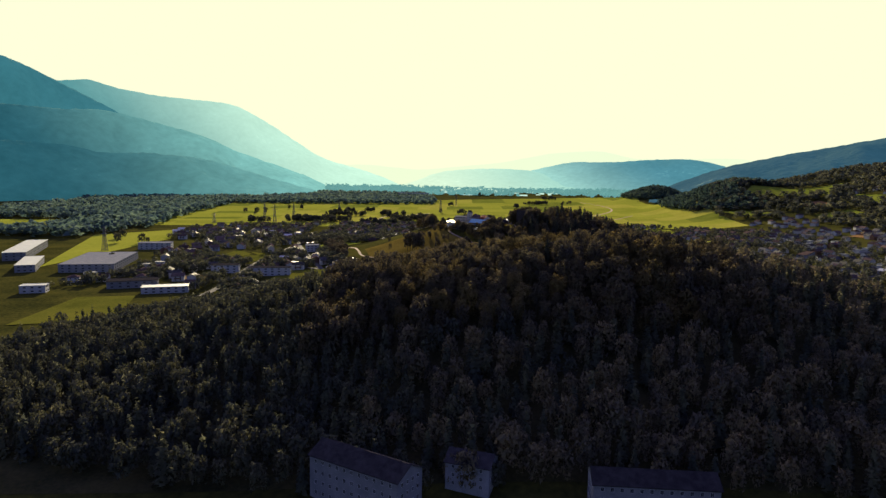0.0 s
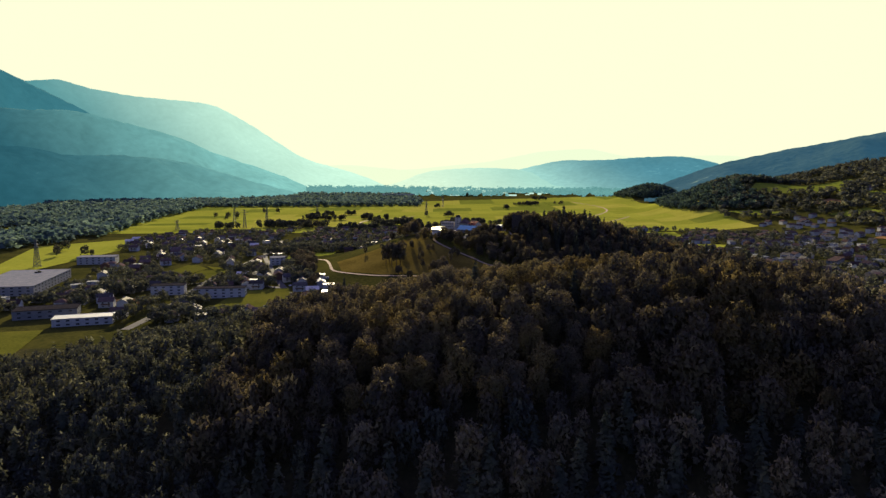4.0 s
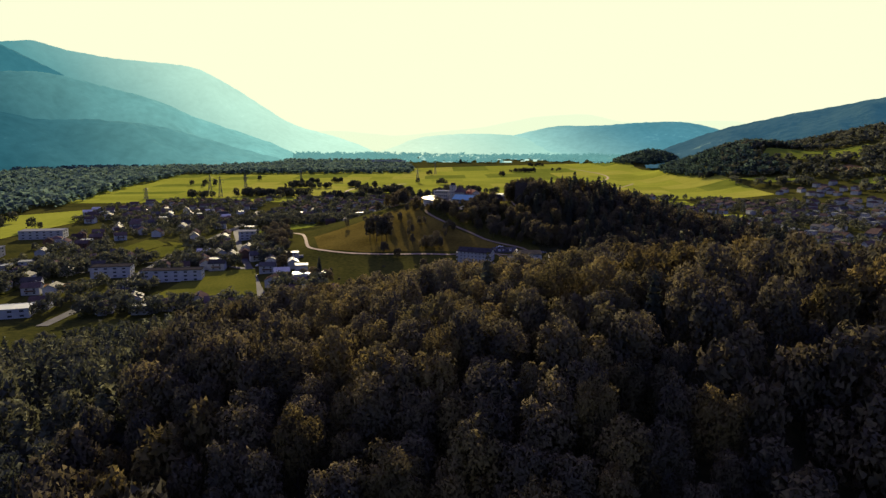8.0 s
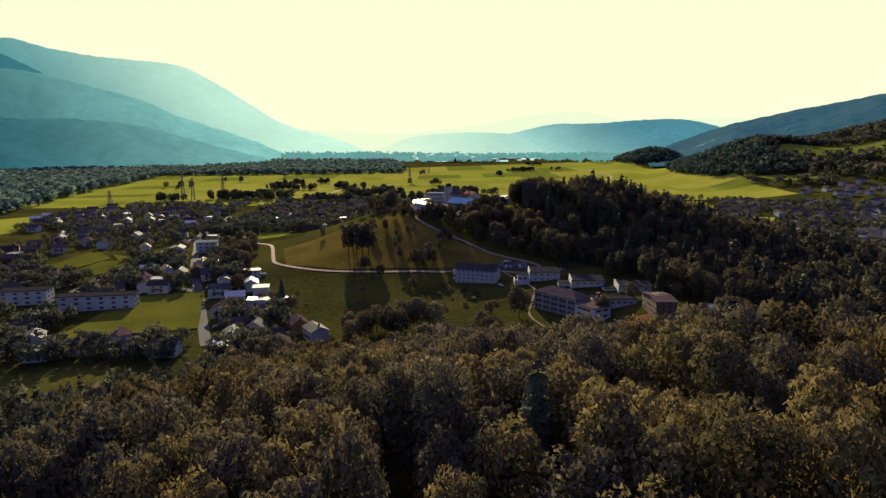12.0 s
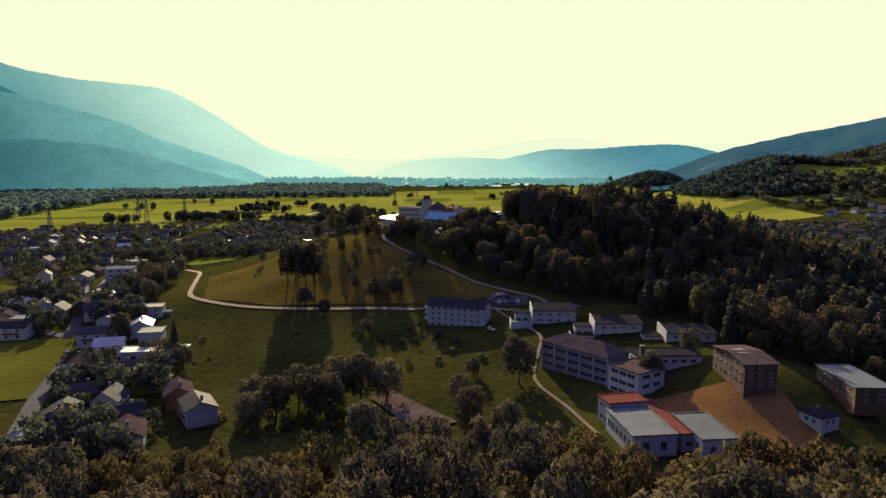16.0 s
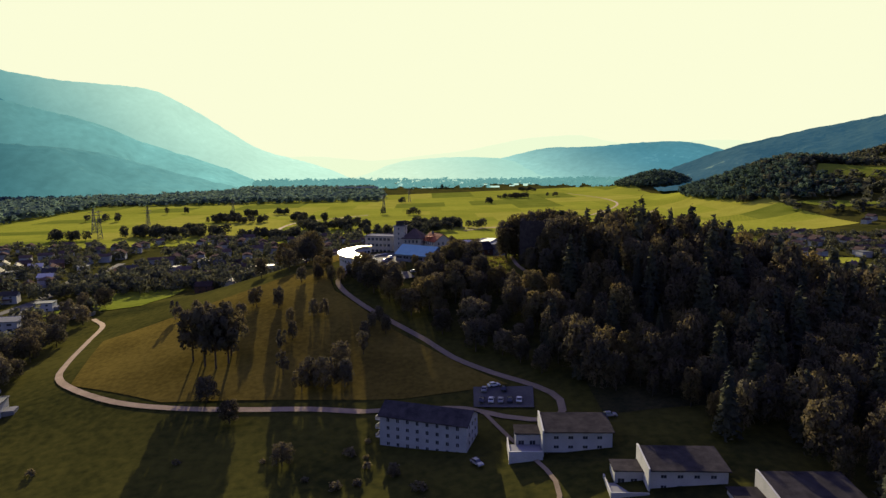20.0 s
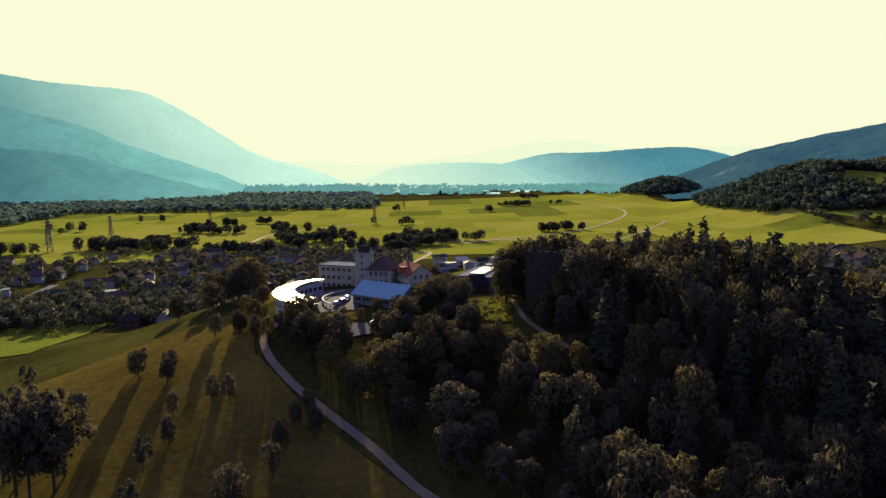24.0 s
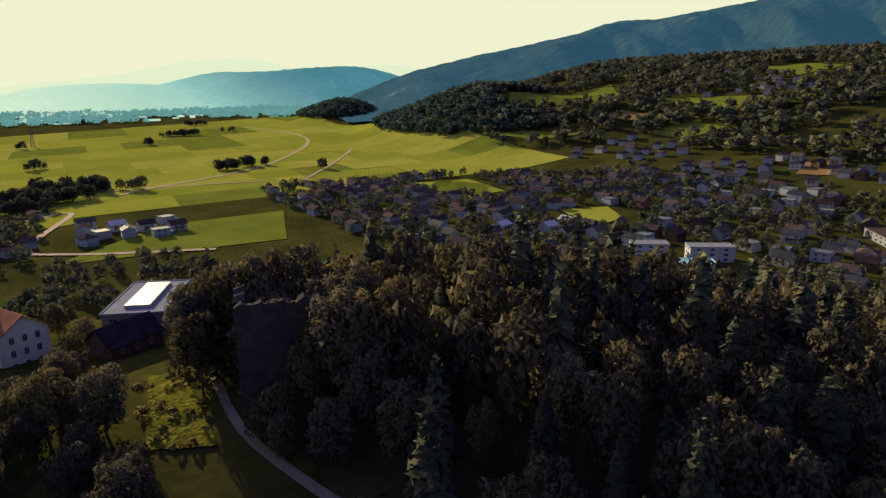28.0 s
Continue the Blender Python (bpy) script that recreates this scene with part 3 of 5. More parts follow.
def scatter(rs, n, x0, x1, y0, y1, keep, gap):
    """Points spread over a rectangle, where keep() holds, no two nearer than the gap."""
    out, cell = [], {}
    for _ in range(n * 12):
        if len(out) >= n:
            break
        x, y = rs.uniform(x0, x1), rs.uniform(y0, y1)
        if not keep(x, y):
            continue
        cx, cy = int(x // gap), int(y // gap)
        if any((x - px) ** 2 + (y - py) ** 2 < gap * gap for i in (-1, 0, 1) for j in (-1, 0, 1) for px, py in cell.get((cx + i, cy + j), ())):
            continue
        cell.setdefault((cx, cy), []).append((x, y))
        out.append((x, y))
    return np.array(out)


def in_forest(x, y):
    """The wooded hill the flight crosses."""
    dy = (y - 255) / (165 if y < 255 else 212)
    dx = (x - 70) / (340 if x < 70 else 420)
    return abs(dx) ** 2.6 + abs(dy) ** 2.6 < 1.0 and not (x > 52 and y > 446) and not (x < -75 and y > 250 + 0.9 * (x + 330))


rs = np.random.RandomState(5)
hill_pts = scatter(rs, 3700, -280, 460, 95, 460, in_forest, 6.5)
near = (abs(hill_pts[:, 0] - 35) < 112) & (hill_pts[:, 1] > 175)
by_path = (abs(hill_pts[:, 0] - 5) < 46) & (hill_pts[:, 1] > 185) & (hill_pts[:, 1] < 400)
single, inner = hill_pts[by_path][:40], hill_pts[by_path][40:]
close = hill_pts[near & ~by_path]
rest = hill_pts[~near]
for x, y in single:
    k = random.random()
    if k < 0.14:
        tree(x, y, random.uniform(16, 21), ("fir", random.randrange(3)), "trees of the wooded hill")
    else:
        # sunlight on the crest is painted as golden leaf colour
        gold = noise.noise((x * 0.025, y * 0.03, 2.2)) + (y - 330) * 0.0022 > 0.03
        tree(x, y, random.uniform(13, 20), ("near", random.choice((2, 3)) if gold else random.choice((0, 1, 2))), "trees of the wooded hill", "olive-golden tree of the hill crest, sunlight tinted into its leaves" if gold else "", wide=random.uniform(0.62, 0.85))
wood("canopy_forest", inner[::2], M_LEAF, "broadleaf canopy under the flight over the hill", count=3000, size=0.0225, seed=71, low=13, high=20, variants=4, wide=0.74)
# every second crown takes the golden tint that imitates sun
wood("canopy_golden_forest", inner[1::2], M_LEAF2, "olive-golden canopy under the flight over the hill, sunlight tinted in", count=3000, size=0.0225, seed=72, low=13, high=19, variants=4, wide=0.74)
# joined crest trees get the same painted sunlight, more of it further on
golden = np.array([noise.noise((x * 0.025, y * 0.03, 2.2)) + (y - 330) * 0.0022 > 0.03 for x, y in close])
tight = (abs(close[:, 0] - 10) < 80) & (close[:, 1] > 215)
for mask, cards, size, sd in ((tight, 1500, 0.0265, 12), (~tight, 700, 0.039, 31)):
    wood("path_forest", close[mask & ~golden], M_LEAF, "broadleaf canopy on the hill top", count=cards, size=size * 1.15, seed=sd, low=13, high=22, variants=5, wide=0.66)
    wood("golden_forest", close[mask & golden], M_LEAF2, "olive-golden canopy on the hill crest, sunlight tinted in", count=cards, size=size * 1.15, seed=sd + 1, low=13, high=20, variants=5, wide=0.68)
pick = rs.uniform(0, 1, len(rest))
# shade on the western flank is put in as a darker leaf material
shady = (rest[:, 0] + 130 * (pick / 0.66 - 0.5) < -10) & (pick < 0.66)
wood("hill_forest_dark", rest[shady], M_DARKLEAF, "broadleaf forest on the flank, shade darkened into its leaves", count=400, size=0.050, seed=51, low=12, high=19, wide=0.66)
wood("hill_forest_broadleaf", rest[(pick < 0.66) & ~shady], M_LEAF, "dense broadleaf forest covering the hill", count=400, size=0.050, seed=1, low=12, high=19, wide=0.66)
wood("hill_forest_spruce", rest[pick >= 0.66], M_FIR, "dark spruces standing among the broadleaf forest", "fir", count=300, size=0.046, seed=2, low=15, high=21)


def on_castle_hill(x, y):
    """The wooded castle hill, left open around the buildings and the lane."""
    dx, dy = (x - 150) / (85 if x < 150 else 215), (y - 735) / (130 if y < 735 else 120)
    return (dx * dx + dy * dy < 1 or 132 < x < 380 and 545 < y < 660 and x - 132 > (560 - y) * 1.2 or 88 < x < 150 and 634 < y < 700 or 113 < x < 150 and 604 < y < 640) and not (x < 113 and y < 632) and not (x < 84 and y > 782) and not (63 < x < 78 and y > 738) and abs(x - np.interp(y, [715, 737, 750, 770], [92, 84, 82, 81])) > 3 and not (76 < x < 102 and 718 < y < 772) and not (62 < x < 79 and y > 724)


castle_pts = scatter(rs, 1050, 40, 380, 540, 870, on_castle_hill, 6.6)
near = castle_pts[:, 0] < 125
for x, y in castle_pts[near][:60]:
    if random.random() < 0.08:
        tree(x, y, random.uniform(16, 22), ("fir", random.randrange(3)), "trees of the castle hill")
    else:
        tree(x, y, random.uniform(9, 18), ("broad", random.choice((0, 1, 2, 3))), "trees of the castle hill", wide=random.uniform(0.6, 0.8))
rest = np.concatenate([castle_pts[near][60:], castle_pts[~near]])
pick = rs.uniform(0, 1, len(rest))
tight = (rest[:, 1] < 715) & (rest[:, 0] < 190)
leafy, yellow = (pick < 0.56) | (tight & (pick >= 0.66) & (pick < 0.84)), (pick >= 0.56) & (pick < 0.66)
for mask, cards, size, sd in ((tight, 1500, 0.031, 3), (~tight, 560, 0.050, 17)):
    wood("castle_hill_broadleaf", rest[mask & leafy], M_LEAF, "broadleaf trees covering the castle hill", count=cards, size=size, seed=sd, low=11, high=22, variants=6, wide=0.66)
    wood("castle_hill_golden", rest[mask & yellow], M_LEAF2, "olive-golden broadleaf trees of the castle hill", count=cards, size=size, seed=sd + 1, low=10, high=19, variants=4, wide=0.66)
    wood("castle_hill_spruce", rest[mask & (pick >= (0.84 if size < 0.03 else 0.66))], M_FIR, "dark spruces covering the castle hill", "fir", count=int(cards * 0.75), size=size, seed=sd + 2, low=15, high=24 if size < 0.03 else 28)

# ---- fields of the valley floor ----
FIELD_LABELS = {id(M_MEADOW): "sunlit yellow-green meadow", id(M_HAY): "freshly mown pale meadow", id(M_LAWN): "yellow-green lawn between village houses", id(M_CROP): "dark green crop field", id(M_LEY): "yellow-green meadow with faint mowing strips", id(M_STUBBLE): "orange-brown stubble field"}


def plain_field(corners, material, up=0.2):
    slope = max(c[0] for c in corners) > 450
    return field("field", corners, material, FIELD_LABELS[id(material)], up + (0.35 if slope else 0), 34 if slope else 14)


SLOPE_FIELDS = [([(752, 1624), (913, 1513), (1042, 1680), (812, 1709)], M_CROP), ([(939, 1492), (965, 1385), (983, 1194), (891, 1301)], M_CROP), ([(1147, 1478), (1194, 1358), (1153, 1276), (1074, 1316)], M_CROP),
                ([(686, 1038), (732, 1057), (731, 1015), (695, 999)], M_STUBBLE), ([(815, 1460), (862, 1466), (863, 1388), (822, 1376)], M_STUBBLE), ([(670, 1559), (707, 1517), (754, 1398), (694, 1455)], M_CROP),
                ([(770, 1250), (830, 1235), (840, 1300), (775, 1320)], M_CROP)]


def on_slope_field(x, y):
    """Whether a point lies on one of the fields cut into the slope's woods."""
    for q, _ in SLOPE_FIELDS:
        side = [(q[(k + 1) % 4][0] - q[k][0]) * (y - q[k][1]) - (q[(k + 1) % 4][1] - q[k][1]) * (x - q[k][0]) for k in range(4)]
        if all(v > 0 for v in side) or all(v < 0 for v in side):
            return True
    return False


rf = np.random.RandomState(12)
xs = np.linspace(0, 1, 17)
ys = np.array([0, 0.05, 0.09, 0.14, 0.19, 0.25, 0.32, 0.40, 0.5, 0.62, 0.78, 1.0])
for j in range(len(ys) - 1):
    shift = rf.uniform(-0.022, 0.022, len(xs))
    shift[0] = shift[-1] = 0
    for i in range(len(xs) - 1):
        def at(u, v):
            a = np.array((-650, 1200)) * (1 - u) + np.array((645, 1330)) * u
            b = np.array((-760, 2060)) * (1 - u) + np.array((775, 3050)) * u
            return a * (1 - v) + b * v
        u0, u1 = xs[i] + shift[i], xs[i + 1] + shift[i + 1]
        m = rf.choice([0, 0, 0, 0, 3, 3, 3, 1, 1, 2])
        plain_field([at(u0, ys[j]), at(u1, ys[j]), at(u1, ys[j + 1]), at(u0, ys[j + 1])], (M_MEADOW, M_HAY, M_CROP, M_LEY)[m])
for c, m in (([(-485, 640), (-465, 960), (-520, 1110), (-610, 1000)], M_MEADOW), ([(-200, 545), (-128, 560), (-150, 642), (-198, 638)], M_LAWN),
             ([(-335, 355), (-262, 370), (-296, 480), (-345, 470)], M_LAWN), ([(-318, 735), (-290, 728), (-278, 785), (-312, 830)], M_LAWN),
             ([(-283, 712), (-252, 712), (-252, 772), (-280, 772)], M_LAWN), ([(-302, 575), (-262, 580), (-265, 605), (-304, 598)], M_STUBBLE),
             ([(-345, 560), (-310, 565), (-312, 610), (-345, 600)], M_LAWN), ([(-205, 850), (-142, 850), (-150, 955), (-205, 940)], M_CROP),
             ([(45, 1100), (190, 1095), (220, 1205), (120, 1195)], M_CROP), ([(5, 1215), (60, 1240), (60, 1290), (10, 1285)], M_MEADOW),
             ([(395, 1180), (440, 1185), (455, 1280), (390, 1290)], M_MEADOW), ([(400, 1010), (440, 1020), (465, 1065), (420, 1075)], M_MEADOW),
             ([(30, 860), (110, 865), (120, 960), (20, 940)], M_MEADOW), ([(-1000, 1050), (-760, 1120), (-800, 1300), (-1080, 1260)], M_MEADOW),
             ([(-220, 722), (-183, 710), (-173, 679), (-192, 673)], M_LAWN), ([(-168, 610), (-154, 624), (-137, 583), (-140, 564)], M_LAWN), ([(-113, 561), (-82, 575), (-81, 562), (-107, 549)], M_LAWN),
             ([(-287, 807), (-262, 789), (-244, 748), (-249, 743)], M_LAWN), ([(357, 1215), (430, 1300), (451, 1226), (385, 1146)], M_CROP),
             ([(-355, 1790), (-192, 1593), (-165, 1341), (-270, 1324)], M_HAY), ([(-112, 1398), (0, 1393), (-8, 1524), (-100, 1530)], M_LEY), *SLOPE_FIELDS):
    plain_field(c, m, 0.45)
M_HERB = mat("tall_herbs", (0.05, 0.055, 0.008), (0.15, 0.14, 0.020), 0.25, 0.95, 1.2, 0.8, coords="World", dist=0.8, spec=0.0)
field("pasture", [(-104, 686), (-60, 661), (24, 650), (-8, 742)], M_PASTURE, "dry golden pasture on the hill", 0.2, 24)
field("pasture", [(-104, 686), (-8, 742), (-22, 800), (-118, 745)], M_PASTURE, "dry golden pasture on the hill", 0.2, 24)
field("pasture", [(24, 650), (62, 653), (18, 702), (-8, 742)], M_PASTURE, "dry golden pasture beside the lane", 0.2, 20)
field("pasture", [(8, 764), (26, 761), (25, 774), (9, 772)], M_PASTURE, "dry yellow bank above the forecourt", 0.2, 12)
field("pasture", [(64.6, 752), (75.4, 746), (74.5, 777), (68.4, 781)], M_HERB, "bright yellow-green grassy bank below the ruin", 0.3, 16)
field("pasture", [(-22, 804), (1, 822), (3, 848), (-16, 852)], M_PASTURE, "dry golden pasture above the village", 0.35, 20)
field("pasture", [(-22, 800), (-2, 815), (-20, 870), (-60, 860)], M_PASTURE, "dry golden pasture behind the crescent wing", 0.2, 20)
bank_herbs = scatter(np.random.RandomState(3), 40, 65, 76, 747, 780, lambda x, y: True, 2.0)
wood("bank_herbs", bank_herbs, M_LEAF2, "tall yellowing herbs and shrubs on the bank", count=90, size=0.12, seed=33, low=0.5, high=1.7, wide=1.8)
tagged(link("lawn", drape("lawn", *np.meshgrid(np.linspace(86, 124, 12), np.linspace(470, 517, 12)), 0.2), M_DRYLAWN), "dry brown lawn beside the school", "lawn", kind="structure")
tagged(link("forest_floor", drape("forest_floor", *np.meshgrid(np.linspace(-280, 460, 75), np.linspace(100, 425, 36)), 0.15), M_FLOOR), "dark leaf-strewn forest floor", "ground", kind="structure")
tagged(link("castle_hill_floor", drape("castle_hill_floor", *np.meshgrid(np.linspace(88, 330, 30), np.linspace(625, 850, 28)), 0.15), M_FLOOR), "dark shaded forest floor", "ground", kind="structure")

# ---- roads and paths ----
road("gravel_track", [(12, 644), (-6, 648), (-30, 651), (-55, 656), (-78, 665), (-100, 681), (-114, 697), (-120, 716), (-127, 747), (-139, 790), (-159, 822)], 2.8, M_GRAVEL, "pale gravel track round the meadow hill")
road("lane", [(0, 778), (-7, 760), (-7, 750), (-2, 737), (7, 722), (17, 709), (34, 689), (44, 675), (57, 662), (71, 649), (77, 638), (73, 626), (58, 632), (46, 640), (28, 643), (12, 644)], 2.5, M_LANE, "pale narrow lane climbing the hill")
road("service_road", [(52, 636), (58, 618), (66, 592), (62, 572), (56, 545), (62, 520), (66, 500)], 1.3, M_LANE, "worn earth service path beside the school")
road("village_street", [(-113, 527), (-133, 582), (-156, 646), (-178, 703), (-206, 791), (-239, 899), (-262, 1000)], 6.0, M_ASPHALT, "grey asphalt village street")
road("village_road", [(-236, 480), (-236, 520), (-237, 567), (-244, 641), (-248, 721), (-244, 772), (-245, 967), (-262, 1100)], 7.5, M_ASPHALT, "wide grey asphalt village road")
road("side_street", [(-470, 700), (-380, 640), (-300, 640), (-240, 690), (-150, 640)], 5.0, M_ASPHALT, "grey asphalt side street")
road("field_track", [(98, 1377), (142, 1419), (300, 1560), (477, 1906), (530, 2197), (500, 2500)], 5.0, M_GRAVEL, "pale farm track across the meadows", 0.7)
road("farm_track", [(-60, 1410), (142, 1419), (260, 1400)], 4.0, M_GRAVEL, "pale farm track across the meadows", 0.7)
road("meadow_track", [(297, 1382), (400, 1550), (496, 1725)], 4.0, M_GRAVEL, "pale farm track across the meadows", 0.7)
road("plain_road", [(-190, 1300), (-175, 1392), (-164, 1548), (-60, 1700)], 5.0, M_GRAVEL, "pale road between meadows", 0.7)
road("hamlet_road", [(15, 1264), (59, 1293), (30, 1162), (57, 1125), (140, 1090)], 5.0, M_GRAVEL, "pale road between fields", 0.7)
road("castle_path", [(80, 774), (79.5, 762), (79.5, 752), (81, 742), (86, 728), (92, 715)], 1.7, M_LANE, "pale footpath to the ruin")
road("woodland_path", [(60, 742), (66, 733), (73, 725), (88, 712)], 3.0, M_GRAVEL, "pale woodland path")
for nm, pts, m, lb in (("car_park", [(49, 640), (68, 635), (70, 649), (50, 653)], M_ASPHALT, "grey asphalt car park"),
                       ("forecourt", [(8, 760), (27, 757), (30, 748), (15, 745)], M_ASPHALT, "grey asphalt forecourt"),
                       ("courtyard", [(2, 772), (22, 772), (26, 812), (4, 812)], M_ASPHALT, "paved courtyard inside the curved wing"),
                       ("playground", [(-2, 545), (6, 549), (27, 517), (15, 511)], mat("clay_court", (0.07, 0.048, 0.042), (0.11, 0.08, 0.07), 0.2, 0.95, 2.0, 0.2, coords="World", spec=0.0), "reddish hard sports court")):
    tagged(field(nm, pts, m, lb, 0.5), lb, "pavement", kind="structure")


# ---- buildings ----
def window_mesh(w, h):
    """A window frame: one ring with its mullion, open where the pane sits. Local: centred, facing -y."""
    bm = bmesh.new()
    f = 0.09
    xs, zs = [-w / 2, -w / 2 + f, -0.03, 0.03, w / 2 - f, w / 2], [-h / 2, -h / 2 + f, h / 2 - f, h / 2]
    v = [[bm.verts.new((x, -0.07, z)) for z in zs] for x in xs]
    for i in range(5):
        for k in range(3):
            if k != 1 or i in (0, 2, 4):
                bm.faces.new((v[i][k], v[i + 1][k], v[i + 1][k + 1], v[i][k + 1]))
    g = bmesh.ops.extrude_face_region(bm, geom=bm.faces[:])
    bmesh.ops.translate(bm, verts=[e for e in g["geom"] if isinstance(e, bmesh.types.BMVert)], vec=(0, 0.09, 0))
    bmesh.ops.recalc_face_normals(bm, faces=bm.faces)
    me = bpy.data.meshes.new("window")
    bm.to_mesh(me)
    bm.free()
    me.materials.append(M_WHITE)
    bm = boxes((-w / 2 + f, w / 2 - f, -0.03, 0.02, -h / 2 + f, h / 2 - f))
    pane = bpy.data.meshes.new("pane")
    bm.to_mesh(pane)
    bm.free()
    pane.materials.append(M_GLASS)
    return me, pane


WINDOWS = {}
def window(parent, x, y, z, turn, w, h, framed=True):
    key = (round(w, 2), round(h, 2))
    if key not in WINDOWS:
        WINDOWS[key] = window_mesh(w, h)
    ob = new("window", WINDOWS[key][0 if framed else 1])
    ob.parent = parent
    ob.matrix_basis = pose(x, y, z, 0, 0, turn)
    if framed:
        new("pane", WINDOWS[key][1]).parent = ob
    return ob


def row_of_windows(root, side, lx, ly, z, n, w, h, margin=1.2, framed=True):
    """n windows along a side (s, n, e, w) of a block lx by ly, centred on the origin."""
    span = (lx if side in "sn" else ly) - 2 * margin
    for k in range(n):
        p = -span / 2 + span * (k + 0.5) / n
        x, y, turn = {"s": (p, -ly / 2, 0), "n": (p, ly / 2, 180), "e": (lx / 2, p, 90), "w": (-lx / 2, p, -90)}[side]
        window(root, x, y, z, turn, w, h, framed)


def gable_roof(lx, ly, z, rise, over=0.6, thick=0.25, axis="x"):
    """Two roof slabs with eaves, and gable ends closed under them."""
    bm = bmesh.new()
    hx, hy = lx / 2 + over, ly / 2 + over
    k = rise / (ly / 2)
    for s in (-1, 1):
        prof = [(0, z + rise), (0, z + rise + thick), (s * hy, z - over * k + thick), (s * hy, z - over * k)]
        a = [bm.verts.new((-hx, y, q)) for y, q in prof]
        b = [bm.verts.new((hx, y, q)) for y, q in prof]
        for i in range(4):
            j = (i + 1) % 4
            bm.faces.new((a[i], b[i], b[j], a[j]))
        bm.faces.new(a), bm.faces.new(b[::-1])
    bmesh.ops.recalc_face_normals(bm, faces=bm.faces)
    return bm


def hip_roof(lx, ly, z, rise, over=0.6, thick=0.22):
    bm = bmesh.new()
    hx, hy = lx / 2 + over, ly / 2 + over
    r = max(lx / 2 - ly / 2, 0.3)
    lo = [bm.verts.new((x, y, z)) for x, y in ((-hx, -hy), (hx, -hy), (hx, hy), (-hx, hy))]
    ed = [bm.verts.new((v.co.x, v.co.y, z + thick)) for v in lo]
    a, b = bm.verts.new((-r, 0, z + rise)), bm.verts.new((r, 0, z + rise))
    bm.faces.new(lo[::-1])
    for i in range(4):
        bm.faces.new((lo[i], lo[(i + 1) % 4], ed[(i + 1) % 4], ed[i]))
    bm.faces.new((ed[0], ed[1], b, a)), bm.faces.new((ed[1], ed[2], b)), bm.faces.new((ed[2], ed[3], a, b)), bm.faces.new((ed[3], ed[0], a))
    return bm


def wall_bm(lx, ly, h, rise=0.0, below=3.0):
    """House walls with gable tops, standing a little into the ground."""
    bm = bmesh.new()
    if not rise:
        return box(bm, -lx / 2, lx / 2, -ly / 2, ly / 2, -below, h)
    prof = [(-ly / 2, -below), (ly / 2, -below), (ly / 2, h), (0, h + rise), (-ly / 2, h)]
    a, b = [bm.verts.new((-lx / 2, y, z)) for y, z in prof], [bm.verts.new((lx / 2, y, z)) for y, z in prof]
    for i in range(5):
        bm.faces.new((a[i], a[(i + 1) % 5], b[(i + 1) % 5], b[i]))
    bm.faces.new(a[::-1]), bm.faces.new(b)
    bmesh.ops.recalc_face_normals(bm, faces=bm.faces)
    return bm


def flat_roof(lx, ly, z, over=0.35, rim=0.45):
    """A slab with a parapet rim round it."""
    hx, hy = lx / 2 + over, ly / 2 + over
    return boxes((-hx, hx, -hy, hy, z, z + 0.25), (-hx, hx, -hy, -hy + 0.35, z + 0.25, z + rim), (-hx, hx, hy - 0.35, hy, z + 0.25, z + rim),
                 (-hx, -hx + 0.35, -hy + 0.35, hy - 0.35, z + 0.25, z + rim), (hx - 0.35, hx, -hy + 0.35, hy - 0.35, z + 0.25, z + rim))


def root_at(name, x, y, turn, z=None):
    r = new(name)
    r.matrix_basis = pose(x, y, gz(x, y) if z is None else z, 0, 0, turn)
    return r


def block(name, x, y, lx, ly, h, turn, wall, roof, label, category="house", rise=0.0, roof_kind="flat", floors=0, wins=(0, 0), win=(1.1, 1.4), z=None, group="", chimney=False, framed=True, sides="sn"):
    """A building: walls, roof, its windows floor by floor on its long sides and the two short ones."""
    r = root_at(name, x, y, turn, z)
    part("wall", wall_bm(lx, ly, h, rise if roof_kind == "gable" else 0), wall, r)
    bm = gable_roof(lx, ly, h, rise) if roof_kind == "gable" else hip_roof(lx, ly, h, rise) if roof_kind == "hip" else flat_roof(lx, ly, h)
    part("roof", bm, roof, r)
    for f in range(floors):
        zf = (f + 0.55) * h / floors
        for s in sides:
            row_of_windows(r, s, lx, ly, zf, wins[0], *win, framed=framed)
        for s in "ew":
            row_of_windows(r, s, lx, ly, zf, wins[1], *win, framed=framed)
    if chimney:
        part("chimney", boxes((lx * 0.18, lx * 0.18 + 0.8, 0.4, 1.2, h, h + rise + 1.0), (lx * 0.18 - 0.08, lx * 0.18 + 0.88, 0.32, 1.28, h + rise + 1.0, h + rise + 1.15)), M_GREY, r)
    return tagged(r, label, category, group)


# the campus on the saddle
house_a = block("apartment_house", 34, 624, 27.5, 11, 9.9, -22, M_WHITE, M_DARKROOF, "white four-storey house with a dark roof below the lane", "house", 2.7, "gable", 4, (8, 3), (1.1, 1.3), z=58.5)
for k in range(3):
    part("balcony", boxes((-15.4, -13.75, -5, 3, 2.6 + k * 2.75, 2.8 + k * 2.75), (-15.4, -15.3, -5, 3, 2.8 + k * 2.75, 3.7 + k * 2.75)), M_WHITE, house_a, "white balcony slab with parapet")


